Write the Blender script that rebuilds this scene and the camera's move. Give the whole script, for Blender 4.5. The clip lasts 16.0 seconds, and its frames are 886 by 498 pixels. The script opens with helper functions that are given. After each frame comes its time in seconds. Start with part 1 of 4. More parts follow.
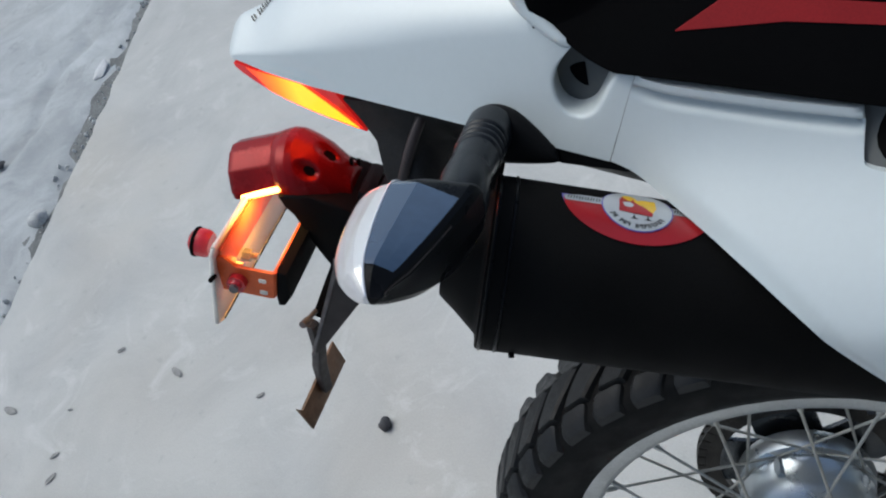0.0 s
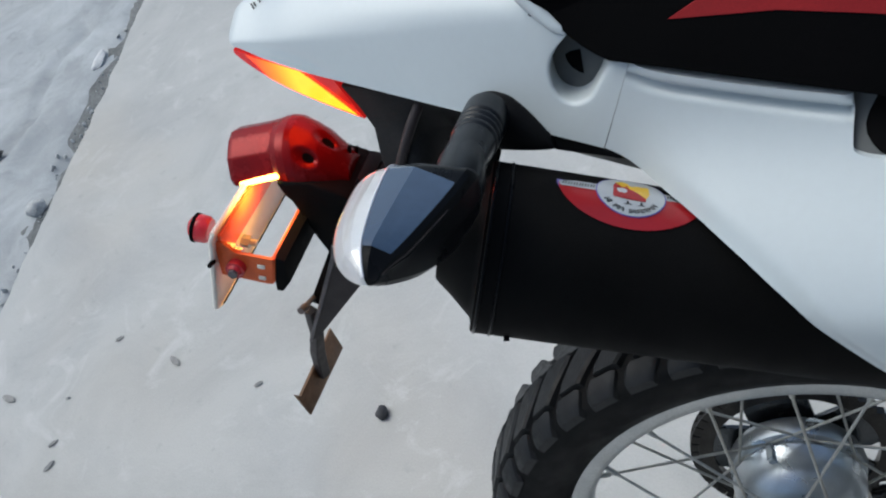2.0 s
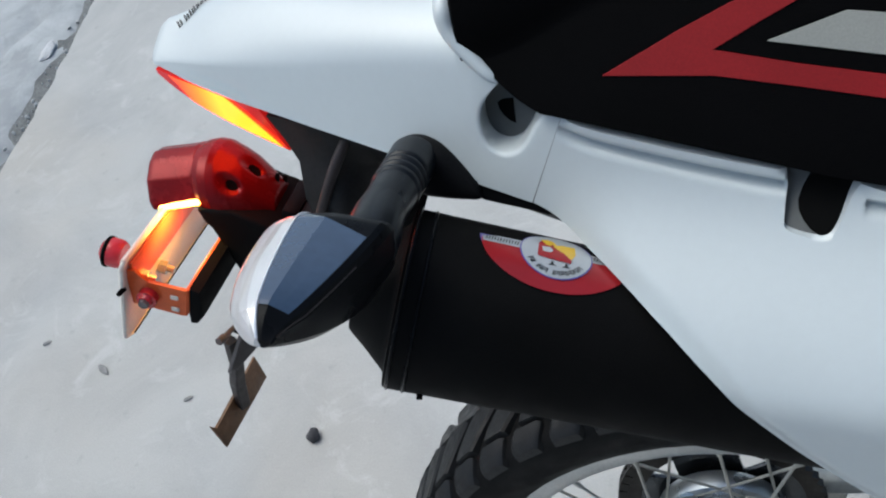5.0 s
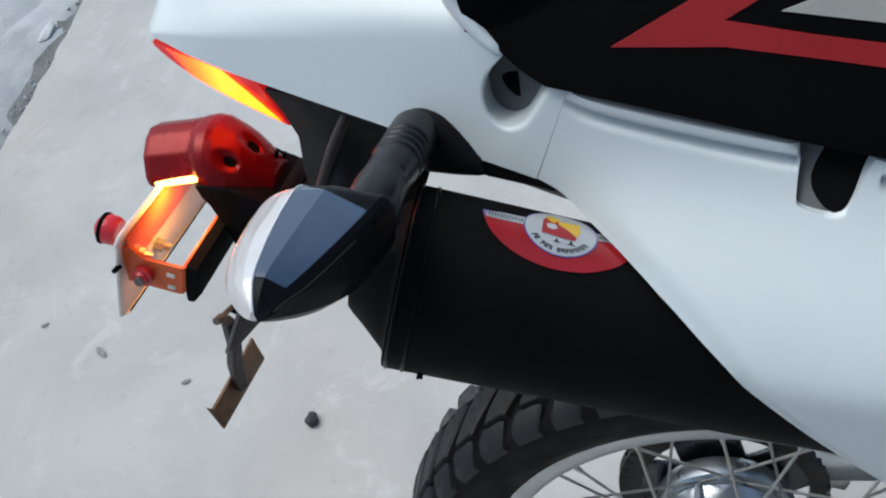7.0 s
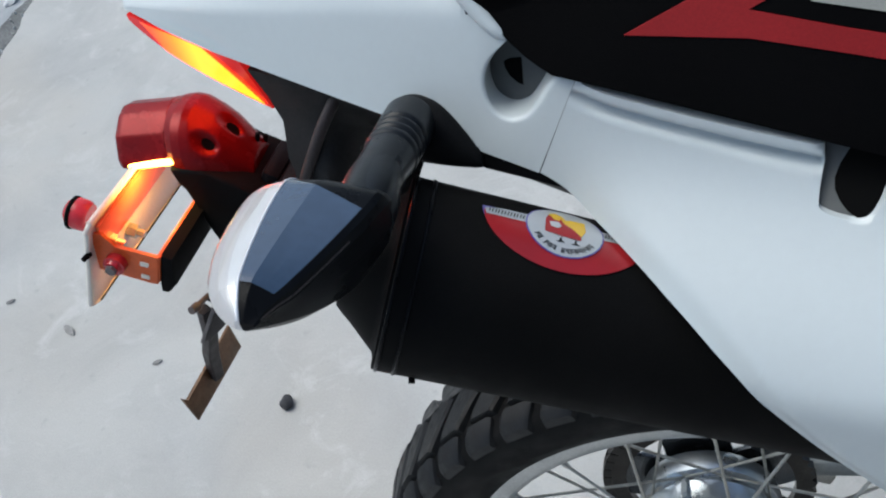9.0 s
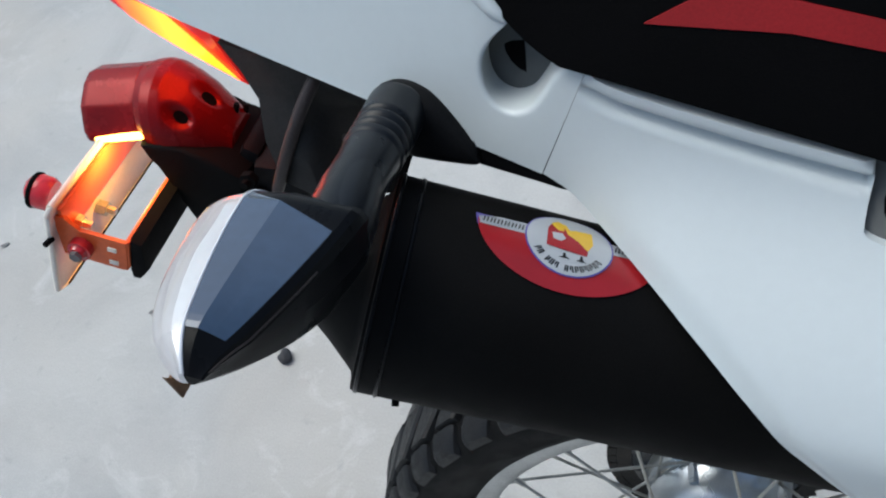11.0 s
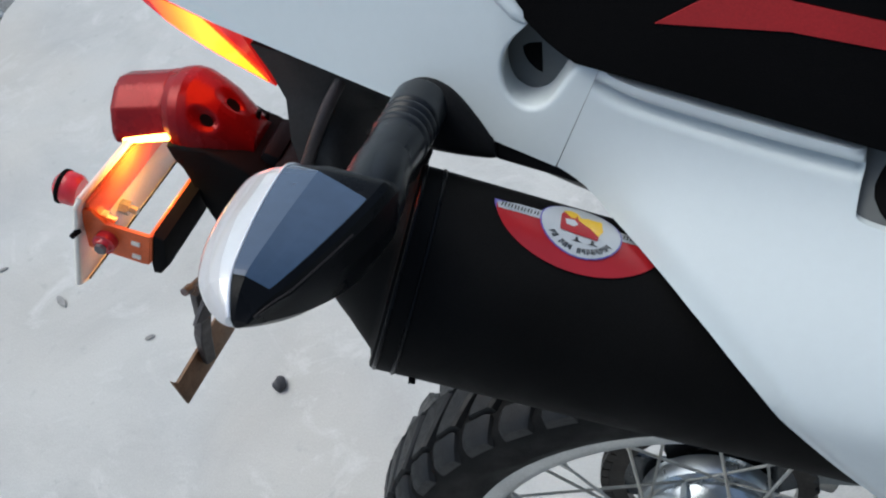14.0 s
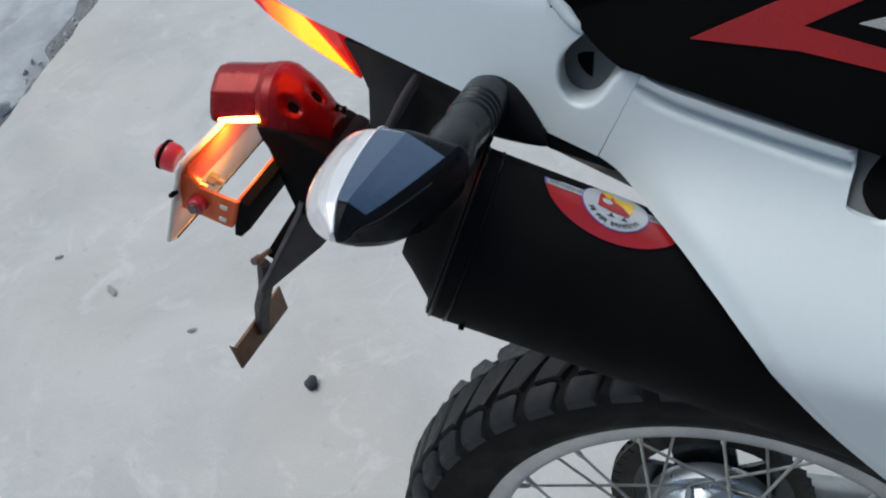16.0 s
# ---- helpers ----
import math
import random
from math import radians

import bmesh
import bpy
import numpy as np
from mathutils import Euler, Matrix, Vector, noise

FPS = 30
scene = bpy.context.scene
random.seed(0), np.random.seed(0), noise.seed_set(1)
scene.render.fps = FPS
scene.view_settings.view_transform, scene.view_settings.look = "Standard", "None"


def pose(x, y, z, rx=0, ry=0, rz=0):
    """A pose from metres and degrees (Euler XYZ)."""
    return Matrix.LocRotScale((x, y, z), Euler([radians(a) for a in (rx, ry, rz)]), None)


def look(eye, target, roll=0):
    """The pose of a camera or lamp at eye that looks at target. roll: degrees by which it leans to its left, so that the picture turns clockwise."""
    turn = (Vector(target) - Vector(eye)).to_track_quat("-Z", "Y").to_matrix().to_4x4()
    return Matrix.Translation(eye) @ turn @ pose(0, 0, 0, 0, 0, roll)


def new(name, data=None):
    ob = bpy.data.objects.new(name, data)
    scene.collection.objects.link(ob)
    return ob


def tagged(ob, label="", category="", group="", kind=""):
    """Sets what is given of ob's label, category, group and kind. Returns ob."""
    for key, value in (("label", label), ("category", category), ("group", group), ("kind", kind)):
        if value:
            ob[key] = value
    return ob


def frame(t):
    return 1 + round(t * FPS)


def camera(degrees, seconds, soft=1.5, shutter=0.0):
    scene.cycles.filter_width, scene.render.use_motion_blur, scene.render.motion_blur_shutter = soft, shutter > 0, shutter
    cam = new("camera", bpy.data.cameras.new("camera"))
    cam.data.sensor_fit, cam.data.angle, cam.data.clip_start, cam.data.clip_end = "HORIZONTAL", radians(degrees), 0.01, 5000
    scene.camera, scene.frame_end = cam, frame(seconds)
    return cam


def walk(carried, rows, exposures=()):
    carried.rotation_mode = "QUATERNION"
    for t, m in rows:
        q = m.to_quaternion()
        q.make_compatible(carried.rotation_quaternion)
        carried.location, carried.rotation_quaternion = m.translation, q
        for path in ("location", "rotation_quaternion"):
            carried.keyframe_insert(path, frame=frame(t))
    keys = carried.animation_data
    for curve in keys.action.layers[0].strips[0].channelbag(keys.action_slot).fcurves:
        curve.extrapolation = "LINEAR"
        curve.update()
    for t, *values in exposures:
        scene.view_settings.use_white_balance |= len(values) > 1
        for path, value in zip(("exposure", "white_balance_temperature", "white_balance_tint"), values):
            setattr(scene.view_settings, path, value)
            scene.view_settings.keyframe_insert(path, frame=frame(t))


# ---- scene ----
# ---------------------------------------------------------------- camera
cam = camera(53.0, 16.0, soft=2.1, shutter=0.0)
PATH = [
    (0, pose(-0.0064, -0.2375, 1.2397, 38.033, 20.261, 6.534)),
    (0.5, pose(-0.0055, -0.2408, 1.2420, 38.364, 20.182, 6.598)),
    (1, pose(-0.0050, -0.2438, 1.2444, 37.915, 20.026, 6.576)),
    (1.5, pose(-0.0084, -0.2481, 1.2424, 38.345, 19.771, 7.078)),
    (2, pose(-0.0037, -0.2461, 1.2426, 37.602, 20.000, 6.613)),
    (2.5, pose(-0.0035, -0.2300, 1.2218, 37.694, 18.084, 6.298)),
    (3, pose(-0.0010, -0.2154, 1.2201, 38.451, 16.769, 6.306)),
    (3.5, pose(0.0085, -0.2083, 1.2117, 36.854, 16.003, 5.396)),
    (4, pose(0.0214, -0.2031, 1.2089, 36.656, 15.480, 5.188)),
    (4.5, pose(0.0267, -0.2036, 1.2118, 38.099, 15.024, 5.271)),
    (5, pose(0.0112, -0.2069, 1.2296, 38.364, 15.890, 7.391)),
    (7.5, pose(0.0043, -0.2040, 1.2152, 37.622, 15.319, 8.057)),
    (8, pose(-0.0007, -0.1901, 1.2147, 37.386, 13.547, 7.878)),
    (8.5, pose(-0.0086, -0.1878, 1.2045, 37.974, 13.405, 7.586)),
    (9, pose(-0.0135, -0.1797, 1.2045, 35.917, 13.686, 7.352)),
    (11.5, pose(-0.0171, -0.1111, 1.1788, 31.466, 13.727, 8.713)),
    (12, pose(-0.0138, -0.1148, 1.1800, 32.962, 13.316, 8.941)),
    (12.5, pose(-0.0155, -0.1142, 1.1744, 31.944, 13.046, 8.866)),
    (13, pose(-0.0187, -0.1075, 1.1657, 30.388, 13.399, 8.538)),
    (13.5, pose(-0.0214, -0.1135, 1.1776, 32.766, 12.753, 9.190)),
    (14, pose(-0.0248, -0.1603, 1.1881, 35.135, 12.280, 9.198)),
    (14.5, pose(-0.0219, -0.1991, 1.2067, 38.144, 11.649, 12.463)),
    (15, pose(-0.0164, -0.2267, 1.2248, 39.648, 11.450, 13.172)),
    (15.5, pose(-0.0169, -0.2375, 1.2196, 39.616, 10.185, 13.423)),
    (16, pose(-0.0176, -0.2455, 1.2284, 39.082, 10.599, 14.071)),
]
walk(cam, PATH, exposures=[(t, e - 0.18, 5870, 2) for t, e in ((0.0, 0.17), (1.5, 0.2), (3.5, 0.28), (5.0, 0.30), (8.5, 0.36), (12.0, 0.40), (13.0, 0.42), (14.0, 0.41), (16.0, 0.23))])

# ---------------------------------------------------------------- daylight
SUN_ELEVATION, SUN_AZIMUTH = radians(60), radians(-65)
world = bpy.data.worlds.new("sky")
scene.world = world
world.use_nodes = True
wn, wl = world.node_tree.nodes, world.node_tree.links
sky = wn.new("ShaderNodeTexSky")
sky.sky_type, sky.sun_disc = "NISHITA", False
sky.sun_elevation, sky.sun_rotation = SUN_ELEVATION, SUN_AZIMUTH
sky.air_density, sky.dust_density, sky.ozone_density = 1.0, 5.0, 1.0
wl.new(sky.outputs[0], wn["Background"].inputs[0])
wn["Background"].inputs[1].default_value = 0.13
sun_data = bpy.data.lights.new("sun", "SUN")
sun_data.energy, sun_data.angle, sun_data.color = 1.0, radians(50), (1.0, 0.96, 0.9)
sun = new("sun", sun_data)
sun_way = Vector((math.sin(SUN_AZIMUTH) * math.cos(SUN_ELEVATION), math.cos(SUN_AZIMUTH) * math.cos(SUN_ELEVATION), math.sin(SUN_ELEVATION)))
sun.matrix_world = look(sun_way * 20, (0, 0, 0))


# ---------------------------------------------------------------- materials
def material(name, color, rough=0.5, metal=0.0, grain=0.0, grain_size=200.0, vary=0.0, vary_size=12.0, bump=0.0, bump_size=300.0,
             coat=0.0, emit=None, power=0.0, clear=0.0, rough_vary=0.0, second=None, shine=0.5):
    """A principled surface with variation in colour at two scales, uneven gloss and fine relief."""
    m = bpy.data.materials.new(name)
    m.use_nodes = True
    n, l = m.node_tree.nodes, m.node_tree.links
    p = n["Principled BSDF"]
    p.inputs["Base Color"].default_value = (*color, 1)
    p.inputs["Roughness"].default_value = rough
    p.inputs["Metallic"].default_value = metal
    p.inputs["Specular IOR Level"].default_value = shine
    p.inputs["Coat Weight"].default_value = coat
    p.inputs["Coat Roughness"].default_value = 0.08
    p.inputs["Transmission Weight"].default_value = clear
    place = n.new("ShaderNodeTexCoord")

    def cloud(size, detail=4.0):
        t = n.new("ShaderNodeTexNoise")
        t.inputs["Scale"].default_value, t.inputs["Detail"].default_value = size, detail
        l.new(place.outputs["Object"], t.inputs["Vector"])
        return t.outputs["Fac"]

    if grain or vary:
        big, small = cloud(vary_size), cloud(grain_size, 2.0)
        ramp = n.new("ShaderNodeMapRange")
        ramp.inputs[1].default_value, ramp.inputs[2].default_value = 0.3, 0.7
        l.new(big, ramp.inputs[0])
        mix = n.new("ShaderNodeMix")
        mix.data_type = "RGBA"
        mix.inputs["A"].default_value = (*color, 1)
        mix.inputs["B"].default_value = (*(second or tuple(c * (1 - vary) for c in color)), 1)
        l.new(ramp.outputs[0], mix.inputs["Factor"])
        fine = n.new("ShaderNodeMapRange")
        fine.inputs[1].default_value, fine.inputs[2].default_value = 0.25, 0.75
        fine.inputs[3].default_value, fine.inputs[4].default_value = 1 - grain, 1 + grain
        l.new(small, fine.inputs[0])
        tone = n.new("ShaderNodeMix")
        tone.data_type, tone.blend_type = "RGBA", "MULTIPLY"
        tone.inputs["Factor"].default_value = 1.0
        l.new(mix.outputs["Result"], tone.inputs["A"])
        l.new(fine.outputs[0], tone.inputs["B"])
        l.new(tone.outputs["Result"], p.inputs["Base Color"])
    if rough_vary:
        spread = n.new("ShaderNodeMapRange")
        spread.inputs[1].default_value, spread.inputs[2].default_value = 0.3, 0.7
        spread.inputs[3].default_value, spread.inputs[4].default_value = max(rough - rough_vary, 0.02), min(rough + rough_vary, 1)
        l.new(cloud(vary_size * 2.3), spread.inputs[0])
        l.new(spread.outputs[0], p.inputs["Roughness"])
    if bump:
        b = n.new("ShaderNodeBump")
        b.inputs["Strength"].default_value, b.inputs["Distance"].default_value = bump, 0.0008
        l.new(cloud(bump_size, 5.0), b.inputs["Height"])
        l.new(b.outputs[0], p.inputs["Normal"])
    if emit:
        p.inputs["Emission Color"].default_value = (*emit, 1)
        p.inputs["Emission Strength"].default_value = power
    return m


WHITE = material("white_plastic", (0.590, 0.640, 0.655), 0.34, coat=0.35, vary=0.03, vary_size=9, grain=0.01, bump=0.03, bump_size=500, rough_vary=0.02)
BLACK = material("black_plastic", (0.0105, 0.0108, 0.0118), 0.42, vary=0.3, vary_size=25, grain=0.2, grain_size=700, bump=0.25, bump_size=1400, rough_vary=0.1, shine=0.06)
HOUSING = material("black_signal_housing", (0.0060, 0.0064, 0.0075), 0.30, vary=0.3, vary_size=30, grain=0.1, grain_size=700, bump=0.06, bump_size=1200, rough_vary=0.05, shine=0.10)
STALK = material("black_signal_rubber", (0.011, 0.013, 0.016), 0.32, vary=0.3, vary_size=30, grain=0.1, grain_size=700, bump=0.1, bump_size=1200, rough_vary=0.06, shine=0.26)
FENDER = material("black_fender_plastic", (0.021, 0.020, 0.020), 0.55, vary=0.4, vary_size=30, grain=0.2, grain_size=600, bump=0.3, bump_size=1200, rough_vary=0.1, shine=0.2)
# Paints light along fender edge and signal crease; also the hanger's own brown-black.
EDGE = material("lit_edge_and_hanger_black", (0.040, 0.032, 0.032), 0.5, vary=0.4, vary_size=40, grain=0.2, grain_size=600, bump=0.2, bump_size=900, rough_vary=0.1, shine=0.3)
PIPE = material("black_painted_steel", (0.0072, 0.0070, 0.0070), 0.58, vary=0.3, vary_size=20, grain=0.2, grain_size=900, bump=0.12, bump_size=1500, rough_vary=0.08, shine=0.04)
VINYL = material("black_seat_vinyl", (0.0022, 0.0022, 0.0025), 0.58, vary=0.3, vary_size=18, grain=0.2, grain_size=900, bump=0.2, bump_size=1100, rough_vary=0.06, shine=0.03)
RED_VINYL = material("red_seat_vinyl", (0.255, 0.009, 0.012), 0.55, shine=0.2, vary=0.2, vary_size=18, grain=0.1, grain_size=900, bump=0.12, bump_size=1100)
GREY_VINYL = material("grey_seat_vinyl", (0.31, 0.315, 0.29), 0.5, vary=0.12, vary_size=18, grain=0.08, grain_size=900, bump=0.1, bump_size=1100)
RUBBER = material("tyre_rubber", (0.007, 0.007, 0.0072), 0.62, vary=0.4, vary_size=22, grain=0.25, grain_size=500, bump=0.4, bump_size=900, rough_vary=0.12, second=(0.011, 0.0108, 0.0105), shine=0.12)
# Paler, bluer copy of the tyre rubber; sky light on the tread painted in.
TREAD = material("worn_sky_lit_tread", (0.0082, 0.0088, 0.0095), 0.48, vary=0.4, vary_size=40, grain=0.25, grain_size=500, bump=0.4, bump_size=900, rough_vary=0.12, second=(0.012, 0.0124, 0.013), shine=0.36)
ALLOY = material("aluminium_rim", (0.60, 0.61, 0.60), 0.42, metal=0.75, vary=0.18, vary_size=30, grain=0.1, grain_size=400, bump=0.08, bump_size=700, rough_vary=0.1)
CAST = material("cast_aluminium", (0.52, 0.55, 0.57), 0.30, metal=0.9, vary=0.10, vary_size=14, grain=0.05, grain_size=500, bump=0.08, bump_size=300, rough_vary=0.06)
CARRIER = material("dark_sprocket_carrier", (0.10, 0.105, 0.11), 0.22, metal=0.85, vary=0.3, vary_size=30, grain=0.1, grain_size=500, bump=0.1, rough_vary=0.08)
ARM = material("dull_grey_arm", (0.36, 0.38, 0.37), 0.5, metal=0.25, vary=0.2, vary_size=30, grain=0.08, bump=0.05)
STEEL = material("zinc_steel", (0.55, 0.54, 0.50), 0.35, metal=0.9, vary=0.3, vary_size=60, grain=0.15, grain_size=500)
CHAIN = material("oily_chain_steel", (0.05, 0.046, 0.042), 0.28, metal=0.7, vary=0.5, vary_size=50, grain=0.3, grain_size=600, bump=0.3)
ORANGE = material("orange_anodised_aluminium", (0.72, 0.13, 0.03), 0.38, metal=0.25, vary=0.2, vary_size=40, grain=0.08, grain_size=600, bump=0.05)
MAROON = material("dark_red_lacquer", (0.20, 0.005, 0.007), 0.24, metal=0.25, shine=0.15, coat=0.08, vary=0.3, vary_size=30, grain=0.08, grain_size=500, rough_vary=0.08)
REDCAP = material("red_bolt_cap", (0.55, 0.02, 0.03), 0.25, coat=0.4, vary=0.2, vary_size=60, grain=0.05)
PLATE = material("plate_aluminium", (0.78, 0.70, 0.64), 0.5, vary=0.12, vary_size=25, grain=0.06, grain_size=400, bump=0.05)
PLATE_EDGE = material("plate_white_rim", (0.78, 0.74, 0.66), 0.45, vary=0.1, vary_size=40, grain=0.05)
# Grey of the hanger edge's painted highlight and of the bolt heads.
GREYED = material("grey_glint_and_bolt", (0.17, 0.155, 0.155), 0.5, metal=0.2, vary=0.4, vary_size=60, grain=0.2)
RUSTY = material("brown_bare_steel", (0.20, 0.12, 0.07), 0.55, metal=0.35, vary=0.5, vary_size=45, grain=0.2, grain_size=500, bump=0.2, rough_vary=0.12)
TAIL_RED = material("tail_lens_red", (0.45, 0.01, 0.01), 0.15, coat=0.3, vary=0.15, vary_size=60, emit=(0.75, 0.012, 0.012), power=0.45)
TAIL_LIT = material("tail_lens_lit", (0.6, 0.2, 0.02), 0.15, coat=0.3, vary=0.15, vary_size=60, emit=(7.0, 0.62, 0.0), power=1.0)
lit_nodes, lit_links = TAIL_LIT.node_tree.nodes, TAIL_LIT.node_tree.links
lit_place, lit_axis, lit_span, lit_ramp = (lit_nodes.new(k) for k in ("ShaderNodeTexCoord", "ShaderNodeSeparateXYZ", "ShaderNodeMapRange", "ShaderNodeValToRGB"))
lit_span.inputs[1].default_value, lit_span.inputs[2].default_value = -0.356, -0.262
lit_links.new(lit_place.outputs["Object"], lit_axis.inputs[0])
lit_links.new(lit_axis.outputs[0], lit_span.inputs[0])
lit_links.new(lit_span.outputs[0], lit_ramp.inputs[0])
for at, glow in ((0.0, (0.05, 0.001, 0.001, 1)), (0.14, (0.10, 0.0025, 0.001, 1)), (0.30, (0.40, 0.022, 0.0, 1)), (0.48, (1.0, 0.062, 0.0, 1))):
    stop = lit_ramp.color_ramp.elements[0] if at == 0.0 else lit_ramp.color_ramp.elements.new(at)
    stop.position, stop.color = at, glow
lit_ramp.color_ramp.elements[-1].color = (1.0, 0.060, 0.0, 1)
lit_links.new(lit_ramp.outputs[0], lit_nodes["Principled BSDF"].inputs["Emission Color"])
lit_nodes["Principled BSDF"].inputs["Emission Strength"].default_value = 12.0
TAIL_UNDER = material("tail_lens_underside", (0.5, 0.05, 0.01), 0.2, vary=0.1, vary_size=60, emit=(1.0, 0.10, 0.015), power=5.5)
LED = material("amber_lamp_strip", (0.8, 0.6, 0.3), 0.2, emit=(9.0, 5.2, 0.75), power=1.0)
LENS = material("clear_lens_plastic", (0.97, 0.98, 0.99), 0.03, clear=1.0)
REFLECTOR = material("silvered_reflector", (0.93, 0.93, 0.96), 0.20, metal=0.35, vary=0.03, vary_size=90, grain=0.02, grain_size=300)
# Same black plastic as the housing; the blue base paints the sky's reflection.
SKY_GLOSS = material("sky_tinted_black_plastic", (0.038, 0.066, 0.118), 0.16, shine=0.7, coat=1.0, vary=0.2, vary_size=40, grain=0.05)
STICK_RED = material("sticker_red", (0.36, 0.012, 0.018), 0.3, coat=0.12, vary=0.2, vary_size=60)
STICK_WHITE = material("sticker_white", (0.46, 0.49, 0.52), 0.3, coat=0.3, vary=0.08, vary_size=60)
STICK_BLUE = material("sticker_blue_border", (0.10, 0.08, 0.35), 0.3, coat=0.3, vary=0.1, vary_size=60)
STICK_YELLOW = material("sticker_yellow", (0.75, 0.48, 0.04), 0.3, coat=0.3, vary=0.1, vary_size=60)
STICK_SILVER = material("sticker_silver", (0.60, 0.63, 0.66), 0.25, metal=0.35, vary=0.3, vary_size=70)
INK = material("dark_print", (0.02, 0.02, 0.02), 0.45, vary=0.2, vary_size=60)
INNER = material("dark_grey_recess_floor", (0.105, 0.110, 0.108), 0.5, vary=0.15, vary_size=30, grain=0.06, bump=0.05)
# Near-black that paints the dark of holes and wells; also black trim.
HOLE = material("hole_shade_and_black_trim", (0.004, 0.004, 0.004), 0.8, vary=0.2, vary_size=60, shine=0.05)
PEBBLE = material("dark_pebble_stone", (0.055, 0.055, 0.06), 0.85, vary=0.4, vary_size=60, grain=0.3, bump=0.5)
STONE = material("pale_stone", (0.50, 0.51, 0.51), 0.9, vary=0.3, vary_size=30, grain=0.2, bump=0.6)
PALE = material("pale_lime_stone", (0.60, 0.61, 0.62), 0.9, vary=0.2, vary_size=30, grain=0.15, bump=0.4)
SEAM_DARK = material("dark_seam_grey", (0.115, 0.120, 0.120), 0.95, vary=0.5, vary_size=14, grain=0.35, grain_size=160, bump=0.9, bump_size=120, second=(0.20, 0.207, 0.205))
DRY_LEAF = material("dry_leaf_litter", (0.31, 0.305, 0.295), 0.85, vary=0.4, vary_size=60, grain=0.2, bump=0.3)


def ground_material(name, color, dark, warm, scale, crack):
    """Trowelled cement: broad stains, fine sand and faint pits."""
    m = bpy.data.materials.new(name)
    m.use_nodes = True
    n, l = m.node_tree.nodes, m.node_tree.links
    p = n["Principled BSDF"]
    place = n.new("ShaderNodeTexCoord")

    def cloud(size, detail=6.0, rough=0.6, warp=0.0):
        t = n.new("ShaderNodeTexNoise")
        for key, value in (("Scale", size), ("Detail", detail), ("Roughness", rough), ("Distortion", warp)):
            t.inputs[key].default_value = value
        l.new(place.outputs["Object"], t.inputs["Vector"])
        return t.outputs["Fac"]

    def span(fac, a, b, c=0.0, d=1.0):
        r = n.new("ShaderNodeMapRange")
        for k, value in enumerate((a, b, c, d)):
            r.inputs[k + 1].default_value = value
        l.new(fac, r.inputs[0])
        return r.outputs[0]

    def blend(a, b, fac, kind="MIX"):
        x = n.new("ShaderNodeMix")
        x.data_type, x.blend_type = "RGBA", kind
        for socket, value in (("A", a), ("B", b)):
            if isinstance(value, tuple):
                x.inputs[socket].default_value = (*value, 1)
            else:
                l.new(value, x.inputs[socket])
        if isinstance(fac, float):
            x.inputs["Factor"].default_value = fac
        else:
            l.new(fac, x.inputs["Factor"])
        return x.outputs["Result"]

    tone = blend(color, dark, span(cloud(scale * 2.2, 7, 0.66, 0.8), 0.42 - 0.10 * crack, 0.70 - 0.20 * crack))
    tone = blend(tone, warm, span(cloud(scale * 1.1, 4, 0.5, 0.3), 0.5, 0.72, 0.0, 0.55))
    tone = blend(tone, tuple(c * 1.22 for c in color), span(cloud(scale * 6, 7, 0.68, 1.2), 0.55, 0.70, 0.0, 0.6 - 0.8 * crack))
    if crack:
        tone = blend(tone, tuple(c * 0.9 for c in dark), span(cloud(scale * 5.5, 6, 0.62, 1.0), 0.56, 0.66, 0.0, 0.75))
    tone = blend(tone, tuple(c * 0.62 for c in color), span(cloud(scale * 26, 3, 0.5), 0.65, 0.78, 0.0, 0.45 + crack * 0.3))
    sand = n.new("ShaderNodeCombineColor")
    fine = span(cloud(340, 2), 0.25, 0.75, 0.93, 1.07)
    for k in range(3):
        l.new(fine, sand.inputs[k])
    tone = blend(tone, sand.outputs[0], 1.0, "MULTIPLY")
    l.new(tone, p.inputs["Base Color"])
    l.new(span(cloud(scale * 5), 0.3, 0.7, 0.52, 0.78), p.inputs["Roughness"])
    bump = n.new("ShaderNodeBump")
    bump.inputs["Strength"].default_value, bump.inputs["Distance"].default_value = 0.35, 0.004
    l.new(cloud(scale * 22, 8, 0.6), bump.inputs["Height"])
    l.new(bump.outputs[0], p.inputs["Normal"])
    return m


SLAB = ground_material("smooth_cement", (0.415, 0.42, 0.415), (0.325, 0.33, 0.33), (0.42, 0.393, 0.35), 1.3, 0.0)
ROUGH = ground_material("broken_cement", (0.425, 0.448, 0.462), (0.290, 0.308, 0.322), (0.39, 0.395, 0.39), 1.6, 0.5)

SHADE_WALL = ground_material("shade_wall_grey", (0.23, 0.23, 0.225), (0.18, 0.18, 0.178), (0.23, 0.22, 0.20), 0.8, 0.0)


# ---------------------------------------------------------------- mesh helpers
def mesh(name, bm, mat, smooth=True, sharp=40):
    bmesh.ops.recalc_face_normals(bm, faces=bm.faces[:])
    me = bpy.data.meshes.new(name)
    bm.to_mesh(me)
    bm.free()
    me.materials.append(mat)
    if smooth:
        me.polygons.foreach_set("use_smooth", [True] * len(me.polygons))
        me.set_sharp_from_angle(angle=radians(sharp))
    return me


def part(name, bm, mat, parent, label="", smooth=True, sharp=40):
    ob = new(name, mesh(name, bm, mat, smooth, sharp))
    ob.parent = parent
    if label:
        tagged(ob, label)
    return ob


